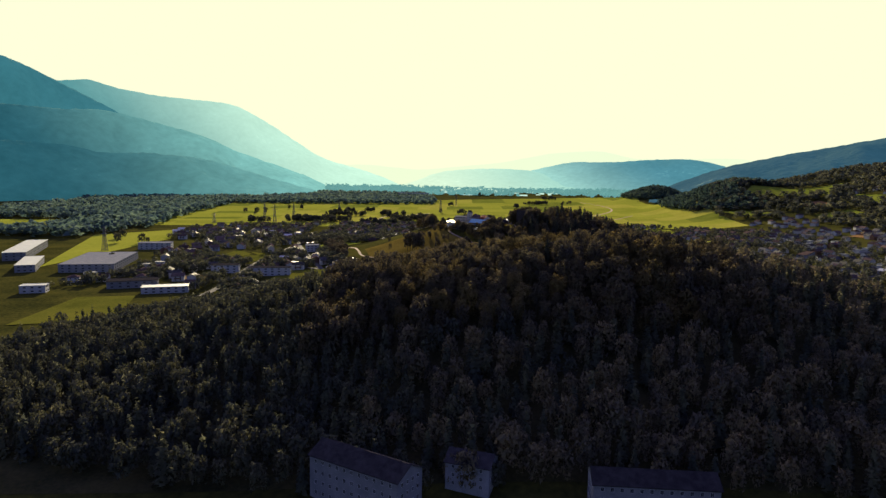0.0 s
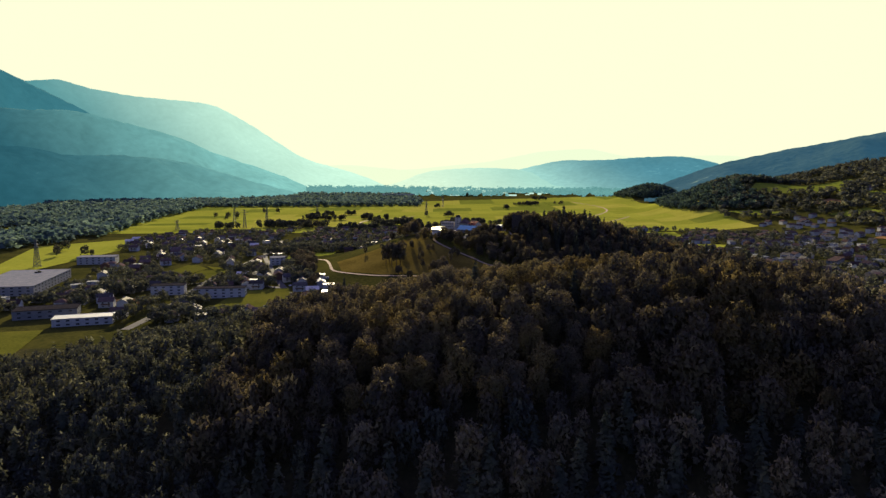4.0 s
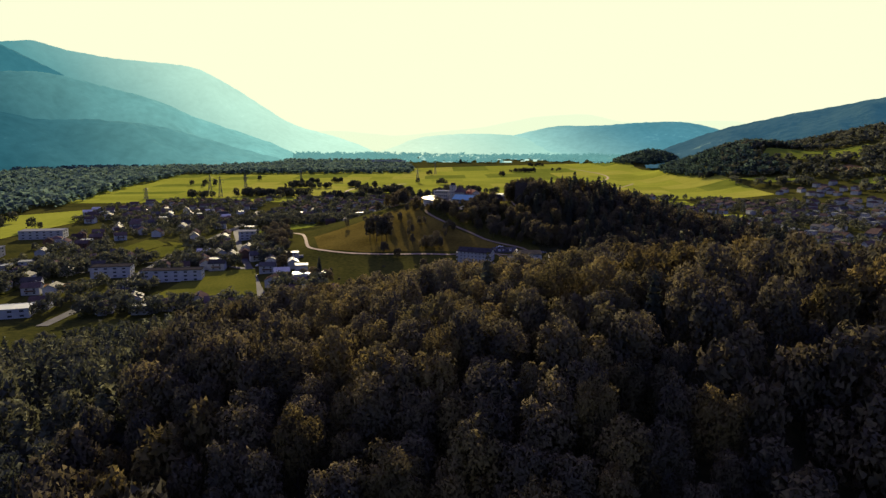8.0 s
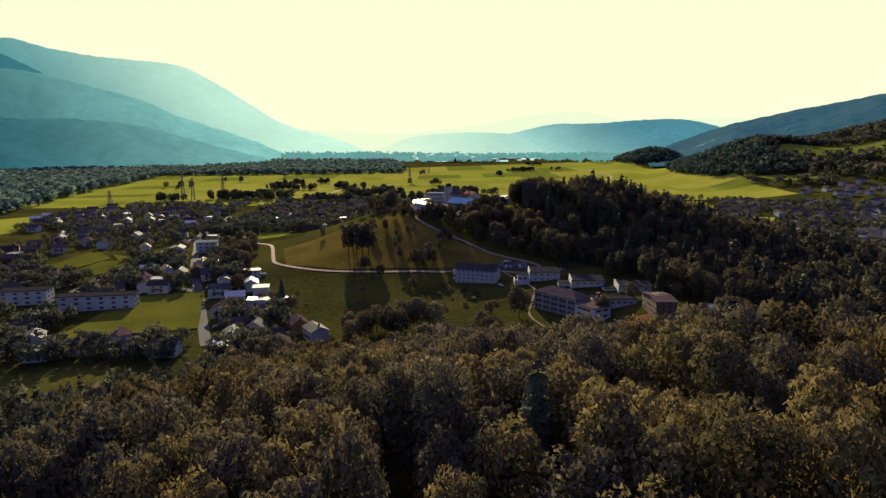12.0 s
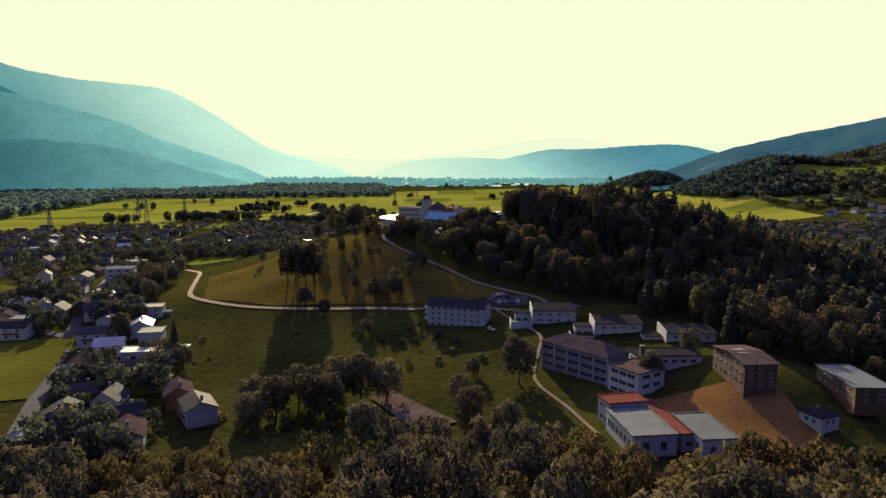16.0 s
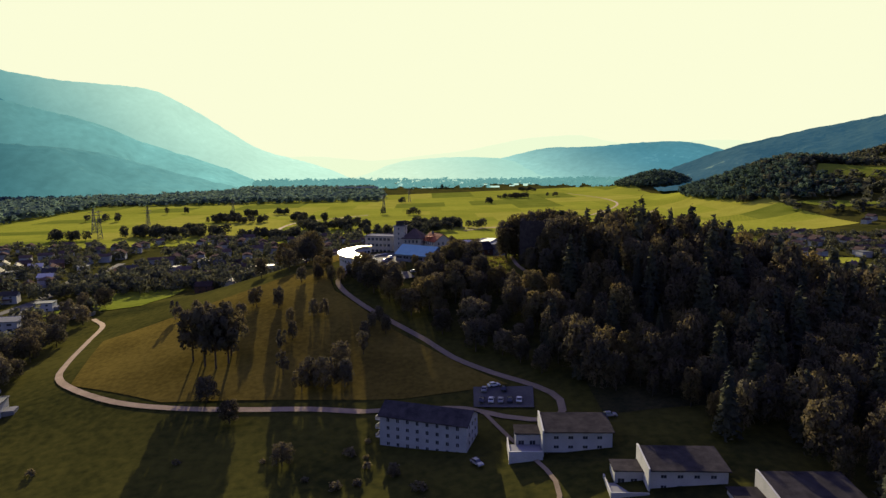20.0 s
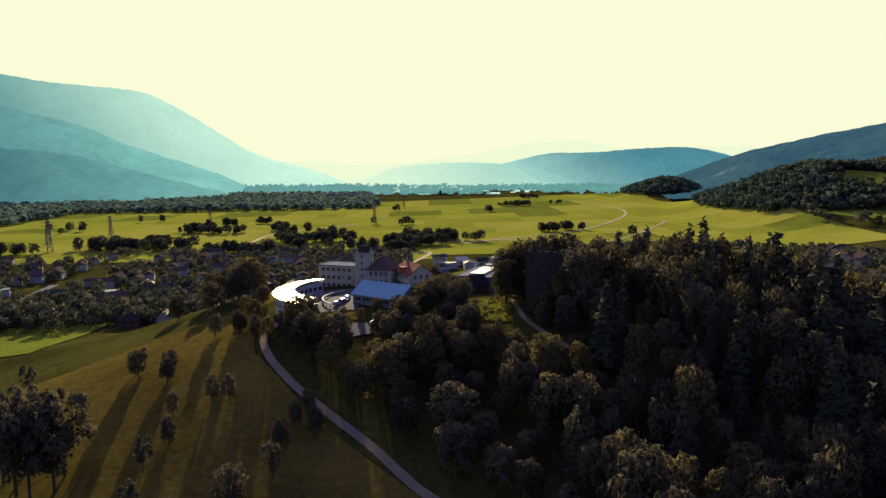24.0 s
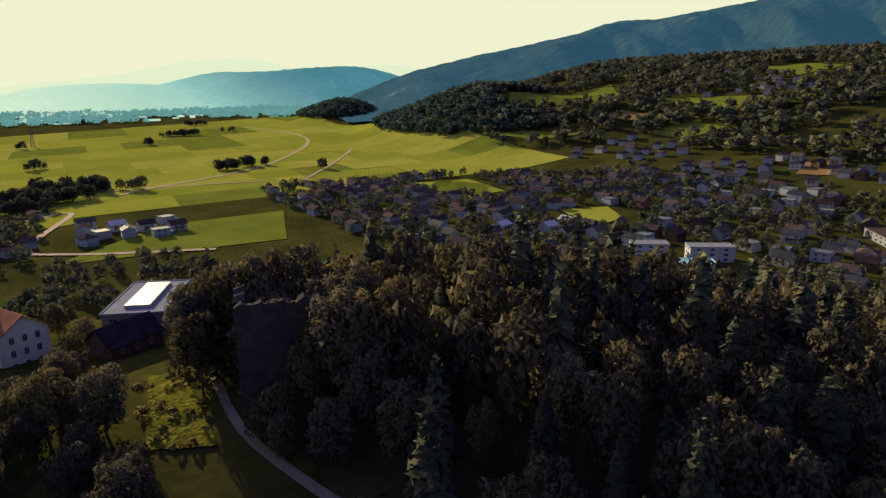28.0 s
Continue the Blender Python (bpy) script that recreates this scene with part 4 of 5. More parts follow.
def terrace_house(x, y, turn, z):
    """A white terraced block on thin legs with a slanting roof, a white blade wall and a lower side wing with terrace."""
    r = root_at("terrace_house", x, y, turn, z)
    part("wall", boxes((-9.5, 9.5, -5, 5.5, 1.8, 7.7), (-9.5, 9.5, 0.5, 5.5, 7.7, 8.2), (-9.5, 9.5, -3, 5.5, -3, 1.8)), M_WHITE, r)
    bm = bmesh.new()
    pr = [(-6.0, 7.75), (6.5, 8.75), (6.5, 9.05), (-6.0, 8.05)]
    a, b = [bm.verts.new((-9.9, p, q)) for p, q in pr], [bm.verts.new((9.9, p, q)) for p, q in pr]
    for i in range(4):
        bm.faces.new((a[i], b[i], b[(i + 1) % 4], a[(i + 1) % 4]))
    bm.faces.new(a), bm.faces.new(b[::-1])
    bmesh.ops.recalc_face_normals(bm, faces=bm.faces)
    part("roof", bm, M_DARKROOF, r)
    bm = bmesh.new()
    pr = [(-6.1, -1), (6.6, -1), (6.6, 9.5), (5.0, 9.5), (-6.1, 8.5)]
    a, b = [bm.verts.new((-9.95, p, q)) for p, q in pr], [bm.verts.new((-9.52, p, q)) for p, q in pr]
    for i in range(5):
        bm.faces.new((a[i], b[i], b[(i + 1) % 5], a[(i + 1) % 5]))
    bm.faces.new(a), bm.faces.new(b[::-1])
    bmesh.ops.recalc_face_normals(bm, faces=bm.faces)
    part("blade_wall", bm, M_WHITE, r, "white slanted blade wall")
    for k in range(5):
        part("column", boxes((-8.6 + k * 4.2, -8.4 + k * 4.2, -4.7, -4.5, -3, 1.8)), M_STEEL, r)
    part("side_wing", boxes((-17, -10.0, -1, 5, -3, 5.4)), M_WHITE, r)
    part("side_roof", boxes((-17.3, -10.0, -1.4, 5.4, 5.4, 5.7)), M_DARKROOF, r)
    part("terrace", boxes((-19, -10.0, -7.5, -1.0, -3, 2.3)), M_GREY, r)
    part("terrace_wall", boxes((-19, -10.0, -7.8, -7.5, -3, 3.2), (-19.3, -19, -7.8, 2, -3, 3.2)), M_WHITE, r)
    for zf in (3.4, 6.1):
        row_of_windows(r, "s", 19, 10, zf, 4, 1.5, 1.0, 1.5)
    for k in range(2):
        window(r, -15.4 + k * 3.2, -1.0, 2.6, 0, 1.8, 2.0)
    return tagged(r, "white terraced block with a dark slanting roof and terrace", "house", "terraced blocks of the campus")


terrace_house(75.5, 611, -4, 61.5)
terrace_house(97, 587, -5, 61.2)
terrace_house(120.5, 571, -4, 61.2)

# the long school
school = block("school_building", 69.25 + 4.8, 544.5 + 3.6, 29, 12, 9.6, -52.7, M_GREY, M_TILE, "long grey school building with ribbon windows and a brown roof", "school", 3.4, "hip", 0, z=59.5)
for f in range(3):
    for k in range(5):
        window(school, -11.6 + k * 5.8, -6.0, 2.0 + f * 2.9, 0, 5.0, 1.5)
for k in range(6):
    part("pillar", boxes((-14.6 + k * 5.8, -14.3 + k * 5.8, -6.35, -6.0, -3, 9.6)), M_WHITE, school, "white facade pillar")
school_wing = block("school_wing", 86, 527.5, 13, 12, 9, -61, M_WHITE, M_TILE, "white school wing with ribbon windows", "school", 0, "flat", 3, (3, 2), (3.2, 1.4), z=59)
flat_wing = block("flat_wing", 100, 540, 22, 9.5, 7.5, 0, M_WHITE, M_DARKROOF, "low white wing with a flat dark roof", "school", 0, "flat", 2, (6, 2), (2.0, 1.2), z=61.5)
part("chimney", boxes((-9.6, -8.4, -3.4, -2.2, 7.5, 10.6), (-9.8, -8.2, -3.6, -2.0, 10.6, 10.9)), M_WOOD, flat_wing)
hall = block("sports_hall", 76, 493, 12, 20, 6.2, 4, M_WHITE, M_ROOFGREY, "white sports hall with a ribbed grey metal roof", "hall", 0, "flat", 1, (2, 6), (1.8, 2.4), z=57)
for k in range(11):
    part("roof_rib", boxes((-5.6 + k * 1.1, -5.5 + k * 1.1, -9.6, 9.6, 6.45, 6.56)), M_ROOFGREY, hall)
front = block("hall_entrance", 75.6, 508, 12, 7.5, 7.3, 10, M_WHITE, M_REDFELT, "white entrance block with a red flat roof", "hall", 0, "flat", 2, (3, 2), (1.6, 1.3), z=57)
link_wing = block("link_wing", 84.6, 498, 4.0, 26, 5.6, 8, M_WHITE, M_REDFELT, "narrow link wing with a red roof", "hall", 0, "flat", 1, (1, 6), (1.4, 1.4), z=57)
hall_b = block("gymnasium", 92.2, 489, 9.6, 18, 6.2, 3, M_WHITE, M_ROOFGREY, "white gymnasium with a grey metal roof", "hall", 0, "flat", 1, (2, 5), (1.6, 2.2), z=57)
for k in range(9):
    part("roof_rib", boxes((-4.4 + k * 1.1, -4.3 + k * 1.1, -8.6, 8.6, 6.45, 6.56)), M_ROOFGREY, hall_b)
brick = block("timber_house", 116.6, 517.5, 10, 20.5, 7.6, 1, M_WOOD, M_TILE, "brown timber-clad house with lit corner windows", "house", 1.2, "gable", 0, z=67.0)
for f in range(3):
    for k in range(6):
        window(brick, -5.0, -8.4 + k * 3.35, 1.6 + f * 2.6, -90, 1.2, 1.5)
    for k in range(3):
        window(brick, -3.2 + k * 3.2, -10.25, 1.6 + f * 2.6, 0, 1.2, 1.5)
part("skylight", boxes((-2.9, 0.4, -2.0, 2.6, 8.3, 8.85)), M_MIRROR, brick, "bright rooflight reflecting the sky")
block("timber_annex", 146, 509, 10.5, 22, 5, -4, M_WOOD, M_ROOFGREY, "low timber building with a grey metal roof", "house", 0, "flat", 2, (2, 6), (1.3, 1.2), z=65.0)
block("garden_house", 127, 494, 7, 7, 3.2, 20, M_WHITE, M_DARKROOF, "small white house with a dark tent roof", "house", 2.2, "hip", 1, (2, 2))

# the castle-like school on the hill
G = 90.0
tower = block("stair_tower", 21.6, 818, 6.2, 6.2, 17.0, -18, M_CREAM, M_GREY, "tall cream tower with a domed lantern top", "tower", 0, "flat", 6, (1, 1), (1.0, 1.4), z=G)
bm = bmesh.new()
bmesh.ops.create_cone(bm, cap_ends=True, segments=16, radius1=2.6, radius2=2.5, depth=2.2, matrix=Matrix.Translation((0, 0, 18.4)))
part("lantern", bm, M_GLASS, tower, "glazed round lantern")
bm = bmesh.new()
bmesh.ops.create_cone(bm, cap_ends=True, segments=16, radius1=3.0, radius2=2.4, depth=0.5, matrix=Matrix.Translation((0, 0, 19.75)))
part("cap", bm, M_DARKROOF, tower, "dark round metal cap")
wing = block("left_wing", 10.5, 829, 17.5, 11, 10.4, -20, M_CREAM, M_GREY, "cream three-storey wing with a flat pale roof", "school", 0, "flat", 3, (6, 3), (1.7, 1.7), z=G)
main = block("main_building", 30.0, 819, 11.5, 14, 10.0, -18, M_CREAM, M_TILE, "cream main building with a steep red tiled roof", "school", 5.5, "hip", 3, (4, 5), (1.1, 1.8), z=G)
gable = block("gabled_house", 42.5, 813.5, 14.5, 10.8, 9.2, 118, M_CREAM, M_REDTILE, "cream gabled house with a pink-red tiled roof", "school", 3.8, "gable", 3, (5, 3), (1.1, 1.7), z=G, chimney=True)
part("cross_gable", boxes((-1.6, 1.6, 3.0, 5.9, 9.2, 11.6)), M_REDTILE, gable, "red dormer block on the roof")
def prism(x0, x1, pr):
    """A solid of one outline in y and z, drawn out along x."""
    bm = bmesh.new()
    a, b = [bm.verts.new((x0, p, q)) for p, q in pr], [bm.verts.new((x1, p, q)) for p, q in pr]
    for i in range(len(pr)):
        j = (i + 1) % len(pr)
        bm.faces.new((a[i], b[i], b[j], a[j]))
    bm.faces.new(a), bm.faces.new(b[::-1])
    bmesh.ops.recalc_face_normals(bm, faces=bm.faces)
    return bm


blue = root_at("blue_roofed_hall", 31.8, 779.0, -38, 90.0)
part("wall", prism(-11.5, 11.5, [(-4.8, -3), (4.8, -3), (4.8, 8.0), (1.6, 9.9), (-4.8, 5.9)]), M_GREY, blue)
M_BLUE = mat("blue_sheet_roof", (0.17, 0.32, 0.38), (0.22, 0.38, 0.44), 0.3, 0.75, 3.0, 0.05, spec=0.1)
part("roof", prism(-12, 12, [(-5.5, 5.6), (1.6, 10.05), (5.4, 7.8), (5.4, 8.05), (1.6, 10.35), (-5.5, 5.9)]), M_BLUE, blue, "light blue sheet-metal roof")
for k in range(13):
    part("roof_seam", prism(-11.6 + k * 1.93, -11.54 + k * 1.93, [(-5.5, 5.88), (1.6, 10.33), (1.6, 10.43), (-5.5, 5.98)]), M_BLUE, blue)
for f in range(2):
    for k in range(5):
        window(blue, -9.2 + k * 4.6, -4.8, 1.6 + f * 2.7, 0, 3.8, 1.5)
tagged(blue, "grey hall with a light blue metal roof", "hall")


def arc_bm(r0, r1, z0, z1, a0, a1, n=40, tilt=0.0):
    """A curved slab between two radii; tilt raises its inner edge."""
    bm = bmesh.new()
    rings = []
    for k in range(n + 1):
        a = radians(a0 + (a1 - a0) * k / n)
        c, s = math.cos(a), math.sin(a)
        rings.append([bm.verts.new(q) for q in ((c * r0, s * r0, z0 + tilt), (c * r1, s * r1, z0), (c * r1, s * r1, z1), (c * r0, s * r0, z1 + tilt))])
    for p, q in zip(rings, rings[1:]):
        for i in range(4):
            bm.faces.new((p[i], p[(i + 1) % 4], q[(i + 1) % 4], q[i]))
    bm.faces.new(rings[0]), bm.faces.new(rings[-1][::-1])
    bmesh.ops.recalc_face_normals(bm, faces=bm.faces)
    return bm


crescent = root_at("crescent_building", 22.4, 789, 0, G - 2)
part("wall", arc_bm(26.4, 32.8, -4, 8.0, 132, 234), M_WHITE, crescent)
bm = arc_bm(25.4, 33.8, 8.0, 8.35, 131, 235, 48, 0.9)
part("roof", bm, M_GOLD, crescent, "smooth pale metal crescent roof")
for k in range(17):
    a = 135 + k * 5.9
    c, s = math.cos(radians(a)), math.sin(radians(a))
    window(crescent, c * 26.35, s * 26.35, 5.4, a - 90 + 180, 2.0, 1.8)
    window(crescent, c * 26.35, s * 26.35, 2.2, a - 90 + 180, 2.0, 1.8)
    window(crescent, c * 32.85, s * 32.85, 5.4, a + 90, 1.6, 1.2)
part("terrace", arc_bm(21.6, 26.3, -3, 3.3, 140, 214), M_GREY, crescent, "paved inner terrace")
part("parapet", arc_bm(21.2, 21.6, -3, 4.2, 140, 214), M_WHITE, crescent, "white curved terrace parapet")
part("conservatory", arc_bm(23.4, 26.3, 3.3, 6.6, 206, 233, 16, 0.0), M_GLASS, crescent, "dark glazed lean-to under the roof")
for a in (140, 158, 177, 195, 213):
    bm = boxes((21.6, 26.3, -0.15, 0.15, 3.3, 4.6))
    bmesh.ops.transform(bm, matrix=Matrix.Rotation(radians(a), 4, "Z"), verts=bm.verts)
    part("divider_wall", bm, M_WHITE, crescent)
tagged(crescent, "crescent-shaped white wing with a pale metal roof", "school")
ring = root_at("pergola", 25, 790, 0, G)
part("beam", arc_bm(17.4, 18.0, 2.8, 3.1, 128, 222), M_WHITE, ring)
for k in range(10):
    a = radians(129 + k * 10.2)
    part("post", boxes((math.cos(a) * 17.7 - 0.12, math.cos(a) * 17.7 + 0.12, math.sin(a) * 17.7 - 0.12, math.sin(a) * 17.7 + 0.12, -1, 2.8)), M_STEEL, ring)
tagged(ring, "curved white pergola in the courtyard", "pergola")
flat_b = block("flat_school_block", 74.5, 833, 15.5, 29, 7.4, -22, M_GREY, M_GREY, "grey flat-roofed block with a pale roof deck", "school", 0, "flat", 2, (4, 8), (2.4, 1.3), z=88)
part("roof_deck", boxes((-3.2, 3.4, -10.5, 11, 7.65, 8.5)), M_SHEET, flat_b, "raised pale roof panel")
block("barn", 66, 806, 14, 9, 3.6, 32, M_WOOD, M_DARKROOF, "dark timber barn with a dark tiled roof", "barn", 3.6, "gable", 1, (3, 1))

# the ruin
ruin = root_at("castle_ruin", 89.8, 750.0, -13, 93.0)
def rubble_wall(x0, x1, y0, y1, h, seed, least):
    """A thick ruined wall with a broken crown, drawn as one outline and given its thickness."""
    rr = random.Random(seed)
    bm = bmesh.new()
    long_x, n, hh = (x1 - x0) > (y1 - y0), 26, h * 0.97
    line = [(0.0, -4.0)]
    for k in range(n + 1):
        hh = min(h, max(h * least, hh + h * rr.uniform(-0.03, 0.028)))
        line.append((k / n, hh))
    line.append((1.0, -4.0))
    def at(u, side, z):
        return (x0 + (x1 - x0) * u, y1 if side else y0, z) if long_x else (x1 if side else x0, y0 + (y1 - y0) * u, z)
    a, b = [bm.verts.new(at(u, 0, z)) for u, z in line], [bm.verts.new(at(u, 1, z + (rr.uniform(-0.5, 0.5) if z > 0 else 0))) for u, z in line]
    for k in range(len(line) - 1):
        bm.faces.new((a[k], a[k + 1], b[k + 1], b[k]))
    bm.faces.new(a[::-1]), bm.faces.new(b)
    bmesh.ops.triangulate(bm, faces=[f for f in bm.faces if len(f.verts) > 4])
    bmesh.ops.recalc_face_normals(bm, faces=bm.faces)
    return bm


part("wall", rubble_wall(-8.8, 8.8, -1.1, 1.1, 23.0, 1, 0.95), M_STONE, ruin)
part("wall", rubble_wall(-8.8, -6.8, 1.1, 14, 22.5, 2, 0.75), M_STONE, ruin)
part("wall", rubble_wall(6.8, 8.8, 1.1, 12, 20, 3, 0.6), M_STONE, ruin)
tagged(ruin, "tall dark stone walls of a castle ruin among trees", "ruin")

# blocks at the foot of the wooded hill
block("residential_block", -34, 92, 38, 14, 15, -32, M_GREY, M_DARKROOF, "grey residential block with rows of windows", "house", 3.5, "gable", 4, (11, 4), (1.2, 1.5))
block("residential_block", 62, 84, 40, 13, 14, -4, M_GREY, M_DARKROOF, "grey residential block with rows of windows", "house", 3.0, "gable", 4, (12, 4), (1.2, 1.5))
block("entrance_house", 3, 100, 16, 11, 9, -20, M_GREY, M_DARKROOF, "grey house between residential blocks", "house", 3.0, "gable", 3, (4, 3))

# works and large buildings of the village
for x, y, lx, ly, h, turn, w, rf_, lb in (
        (-425, 665, 58, 110, 9, 12, M_GREY, M_GREY, "large flat-roofed works hall with rooftop parking"), (-322, 530, 46, 20, 7, 20, M_GREY, M_DARKROOF, "dark flat-roofed workshop of the village"),
        (-278, 503, 42, 15, 6, 18, M_WHITE, M_SHEET, "long hall with a bright metal roof"), (-398, 492, 22, 12, 7, 15, M_WHITE, M_SHEET, "white hall with a pale roof"),
        (-575, 760, 26, 150, 10, 22, M_GREY, M_SHEET, "very long grey works hall"), (-495, 640, 20, 80, 8, 25, M_GREY, M_SHEET, "long grey works hall"),
        (-432, 832, 44, 20, 9, 12, M_WHITE, M_GREY, "white flat-roofed office block"), (-207, 611, 46, 12, 9, 8, M_WHITE, M_DARKROOF, "long white apartment row"),
        (-262, 628, 30, 14, 9, 10, M_WHITE, M_DARKROOF, "white flat-roofed apartment block"), (-199, 803, 18, 15, 9, 12, M_WHITE, M_GREY, "white three-storey villa with a flat roof"),
        (-97, 600, 26, 9, 5, 6, M_WHITE, M_SHEET, "long low house with a grey roof"), (368, 925, 22, 12, 9, -35, M_WHITE, M_GREY, "white flat-roofed school block"),
        (393, 900, 26, 12, 9, -35, M_WHITE, M_GREY, "white flat-roofed school block"), (354, 879, 22, 12, 9, -35, M_WHITE, M_BLUE, "white block with bluish facade"),
        (330, 905, 26, 12, 6, -35, M_GREY, M_TILE, "low grey hall beside the school"), (342, 782, 46, 9, 5, 62, M_WHITE, M_SHEET, "long shed with a pale roof"), (520, 860, 60, 12, 6, 50, M_GREY, M_TILE, "long hall with a reddish roof"),
        (80, 1450, 40, 14, 7, 12, M_GREY, M_SHEET, "grey farm hall standing among trees")):
    block("hall" if lx * ly > 500 else "flat_building", x, y, lx, ly, h, turn, w, rf_, lb, "building", 0, "flat", max(1, int(h / 3)), (max(3, int(lx / 7)), max(2, int(ly / 9))), (2.6, 1.4), framed=False)

# ---- village houses ----
HOUSES = []
def house_kind(lx, ly, h, rise, wall, roof, kind, label, floors=2):
    r = block("house", 0, -9000, lx, ly, h, 0, wall, roof, label, "house", rise, kind, floors, (2, 0), (1.5, 1.3), z=0, chimney=kind == "gable", framed=False, sides="s")
    if kind == "gable":
        part("balcony", boxes((-lx * 0.3, lx * 0.3, -ly / 2 - 1.3, -ly / 2, 2.7, 2.9), (-lx * 0.3, lx * 0.3, -ly / 2 - 1.3, -ly / 2 - 1.2, 2.9, 3.8)), M_WOOD, r)
    else:
        part("garage", boxes((lx / 2, lx / 2 + 4, -ly / 4, ly / 4, -1, 2.7)), M_GREY, r)
    HOUSES.append(r)


house_kind(12, 10, 5.6, 2.8, M_WHITE, M_TILE, "gable", "white house with a brown tiled gable roof")
house_kind(10.5, 9, 5.2, 3.2, M_CREAM, M_SLATE, "gable", "cream house with a dark glossy gable roof")
house_kind(13, 9.5, 6.0, 2.2, M_WHITE, M_SLATE, "gable", "white house with a low dark roof")
house_kind(11, 10, 5.6, 0, M_WHITE, M_ROOFGREY, "flat", "white modern house with a flat grey roof")
house_kind(11, 10, 5.4, 2.6, M_WHITE, M_TILE, "hip", "white house with a brown hipped roof")
house_kind(12, 9, 5.4, 2.8, M_WOOD, M_TILE, "gable", "timber-clad house with a brown roof")
house_kind(11.5, 9.5, 5.4, 2.4, M_WHITE, M_SHEET, "gable", "white house with a pale metal roof")

OPEN = [(-205, -120, 540, 645), (-318, -276, 725, 832), (-284, -250, 708, 775), (-305, -260, 572, 608), (-460, -380, 590, 740), (-210, -138, 845, 958), (-350, -258, 505, 556), (-435, -375, 478, 505),
        (-470, -405, 805, 858), (-235, -180, 595, 628), (-285, -240, 610, 645), (-215, -185, 790, 818), (45, 222, 1090, 1210), (390, 460, 1175, 1295), (398, 466, 1008, 1078), (315, 412, 865, 942), (325, 362, 755, 810), (490, 550, 835, 885), (-112, -82, 590, 610)]


def free(x, y):
    return not any(a - 6 < x < b + 6 and c - 6 < y < d + 6 for a, b, c, d in OPEN)


def street_clear(x, y):
    return abs(x - np.interp(y, [480, 640, 770, 970], [-236, -244, -244, -245])) > 11 and abs(x - np.interp(y, [527, 646, 791, 1000], [-113, -156, -206, -262])) > 10


def in_left(x, y):
    if y < 950:
        lim = np.interp(y, [480, 620, 700, 800, 950], [-92, -112, -148, -180, -110])
        return -400 < x < lim and y > 505 - (x + 100) * 0.05 and free(x, y) and street_clear(x, y)
    return np.interp(y, [950, 1100, 1290], [-470, -500, -430]) < x < np.interp(y, [950, 1100, 1290], [-60, 30, 40]) and free(x, y) and street_clear(x, y) and not (y > 1240 and x < -300)


def in_right(x, y):
    lo = np.interp(y, [620, 760, 930, 1080, 1210, 1330], [400, 330, 292, 235, 230, 225])
    hi = np.interp(y, [620, 760, 930, 1080, 1210, 1330], [500, 630, 715, 730, 620, 450])
    return lo < x < hi and free(x, y)


rv = np.random.RandomState(8)
left_pts = scatter(rv, 240, -520, 60, 500, 1290, in_left, 16.5)
forest_edge = np.array([(-203, 533), (-189, 511), (-221, 549), (-177, 520), (-160, 532), (-214, 514), (-262, 526), (-276, 566), (-292, 568), (-303, 587), (-146, 522), (-222, 572)])
left_pts = left_pts[((left_pts[:, None] - forest_edge[None]) ** 2).sum(-1).min(1) > 240]
right_pts = scatter(rv, 300, 220, 760, 620, 1335, in_right, 13.5)
edge = np.array([(-70, 550), (-92, 546), (-80, 528), (-101, 531), (-122, 585), (-121, 611), (-136, 629), (-101, 576), (-183, 648), (-143, 688), (-124, 667), (-158, 676), (-138, 650), (-58, 534), (-72, 512), (-100, 512), (-172, 692), (-193, 668), (-108, 625), (-118, 638), (-160, 704), (-176, 716), (-128, 514)])
hamlet = scatter(rv, 10, 55, 135, 1150, 1218, lambda x, y: True, 18)
for grp, pts in (("houses of the western village", left_pts), ("houses of the eastern village", right_pts), ("houses of the hamlet", hamlet), ("houses at the meadow edge", edge), ("houses below the forest", forest_edge)):
    for x, y in pts[pts[:, 1] < 1080] if len(pts) > 20 else pts:
        k = rv.choice([0, 0, 0, 0, 1, 1, 1, 1, 2, 2, 2, 2, 3, 3, 3, 4, 4, 5, 5, 5, 6], 1)[0]
        base = rv.choice([15, -75, 20, -70, 100, 10])
        h = copy_thing(HOUSES[k], pose(x, y, gz(x, y), 0, 0, base + rv.uniform(-12, 12)))
        h["group"] = grp
upper_pts = np.concatenate([scatter(rv, 34, 940, 1180, 1180, 1480, lambda x, y: not on_slope_field(x, y), 17), scatter(rv, 16, 640, 760, 1200, 1340, lambda x, y: not on_slope_field(x, y), 16)])
distant = np.concatenate([left_pts, right_pts, upper_pts])
distant = distant[distant[:, 1] >= 1080]
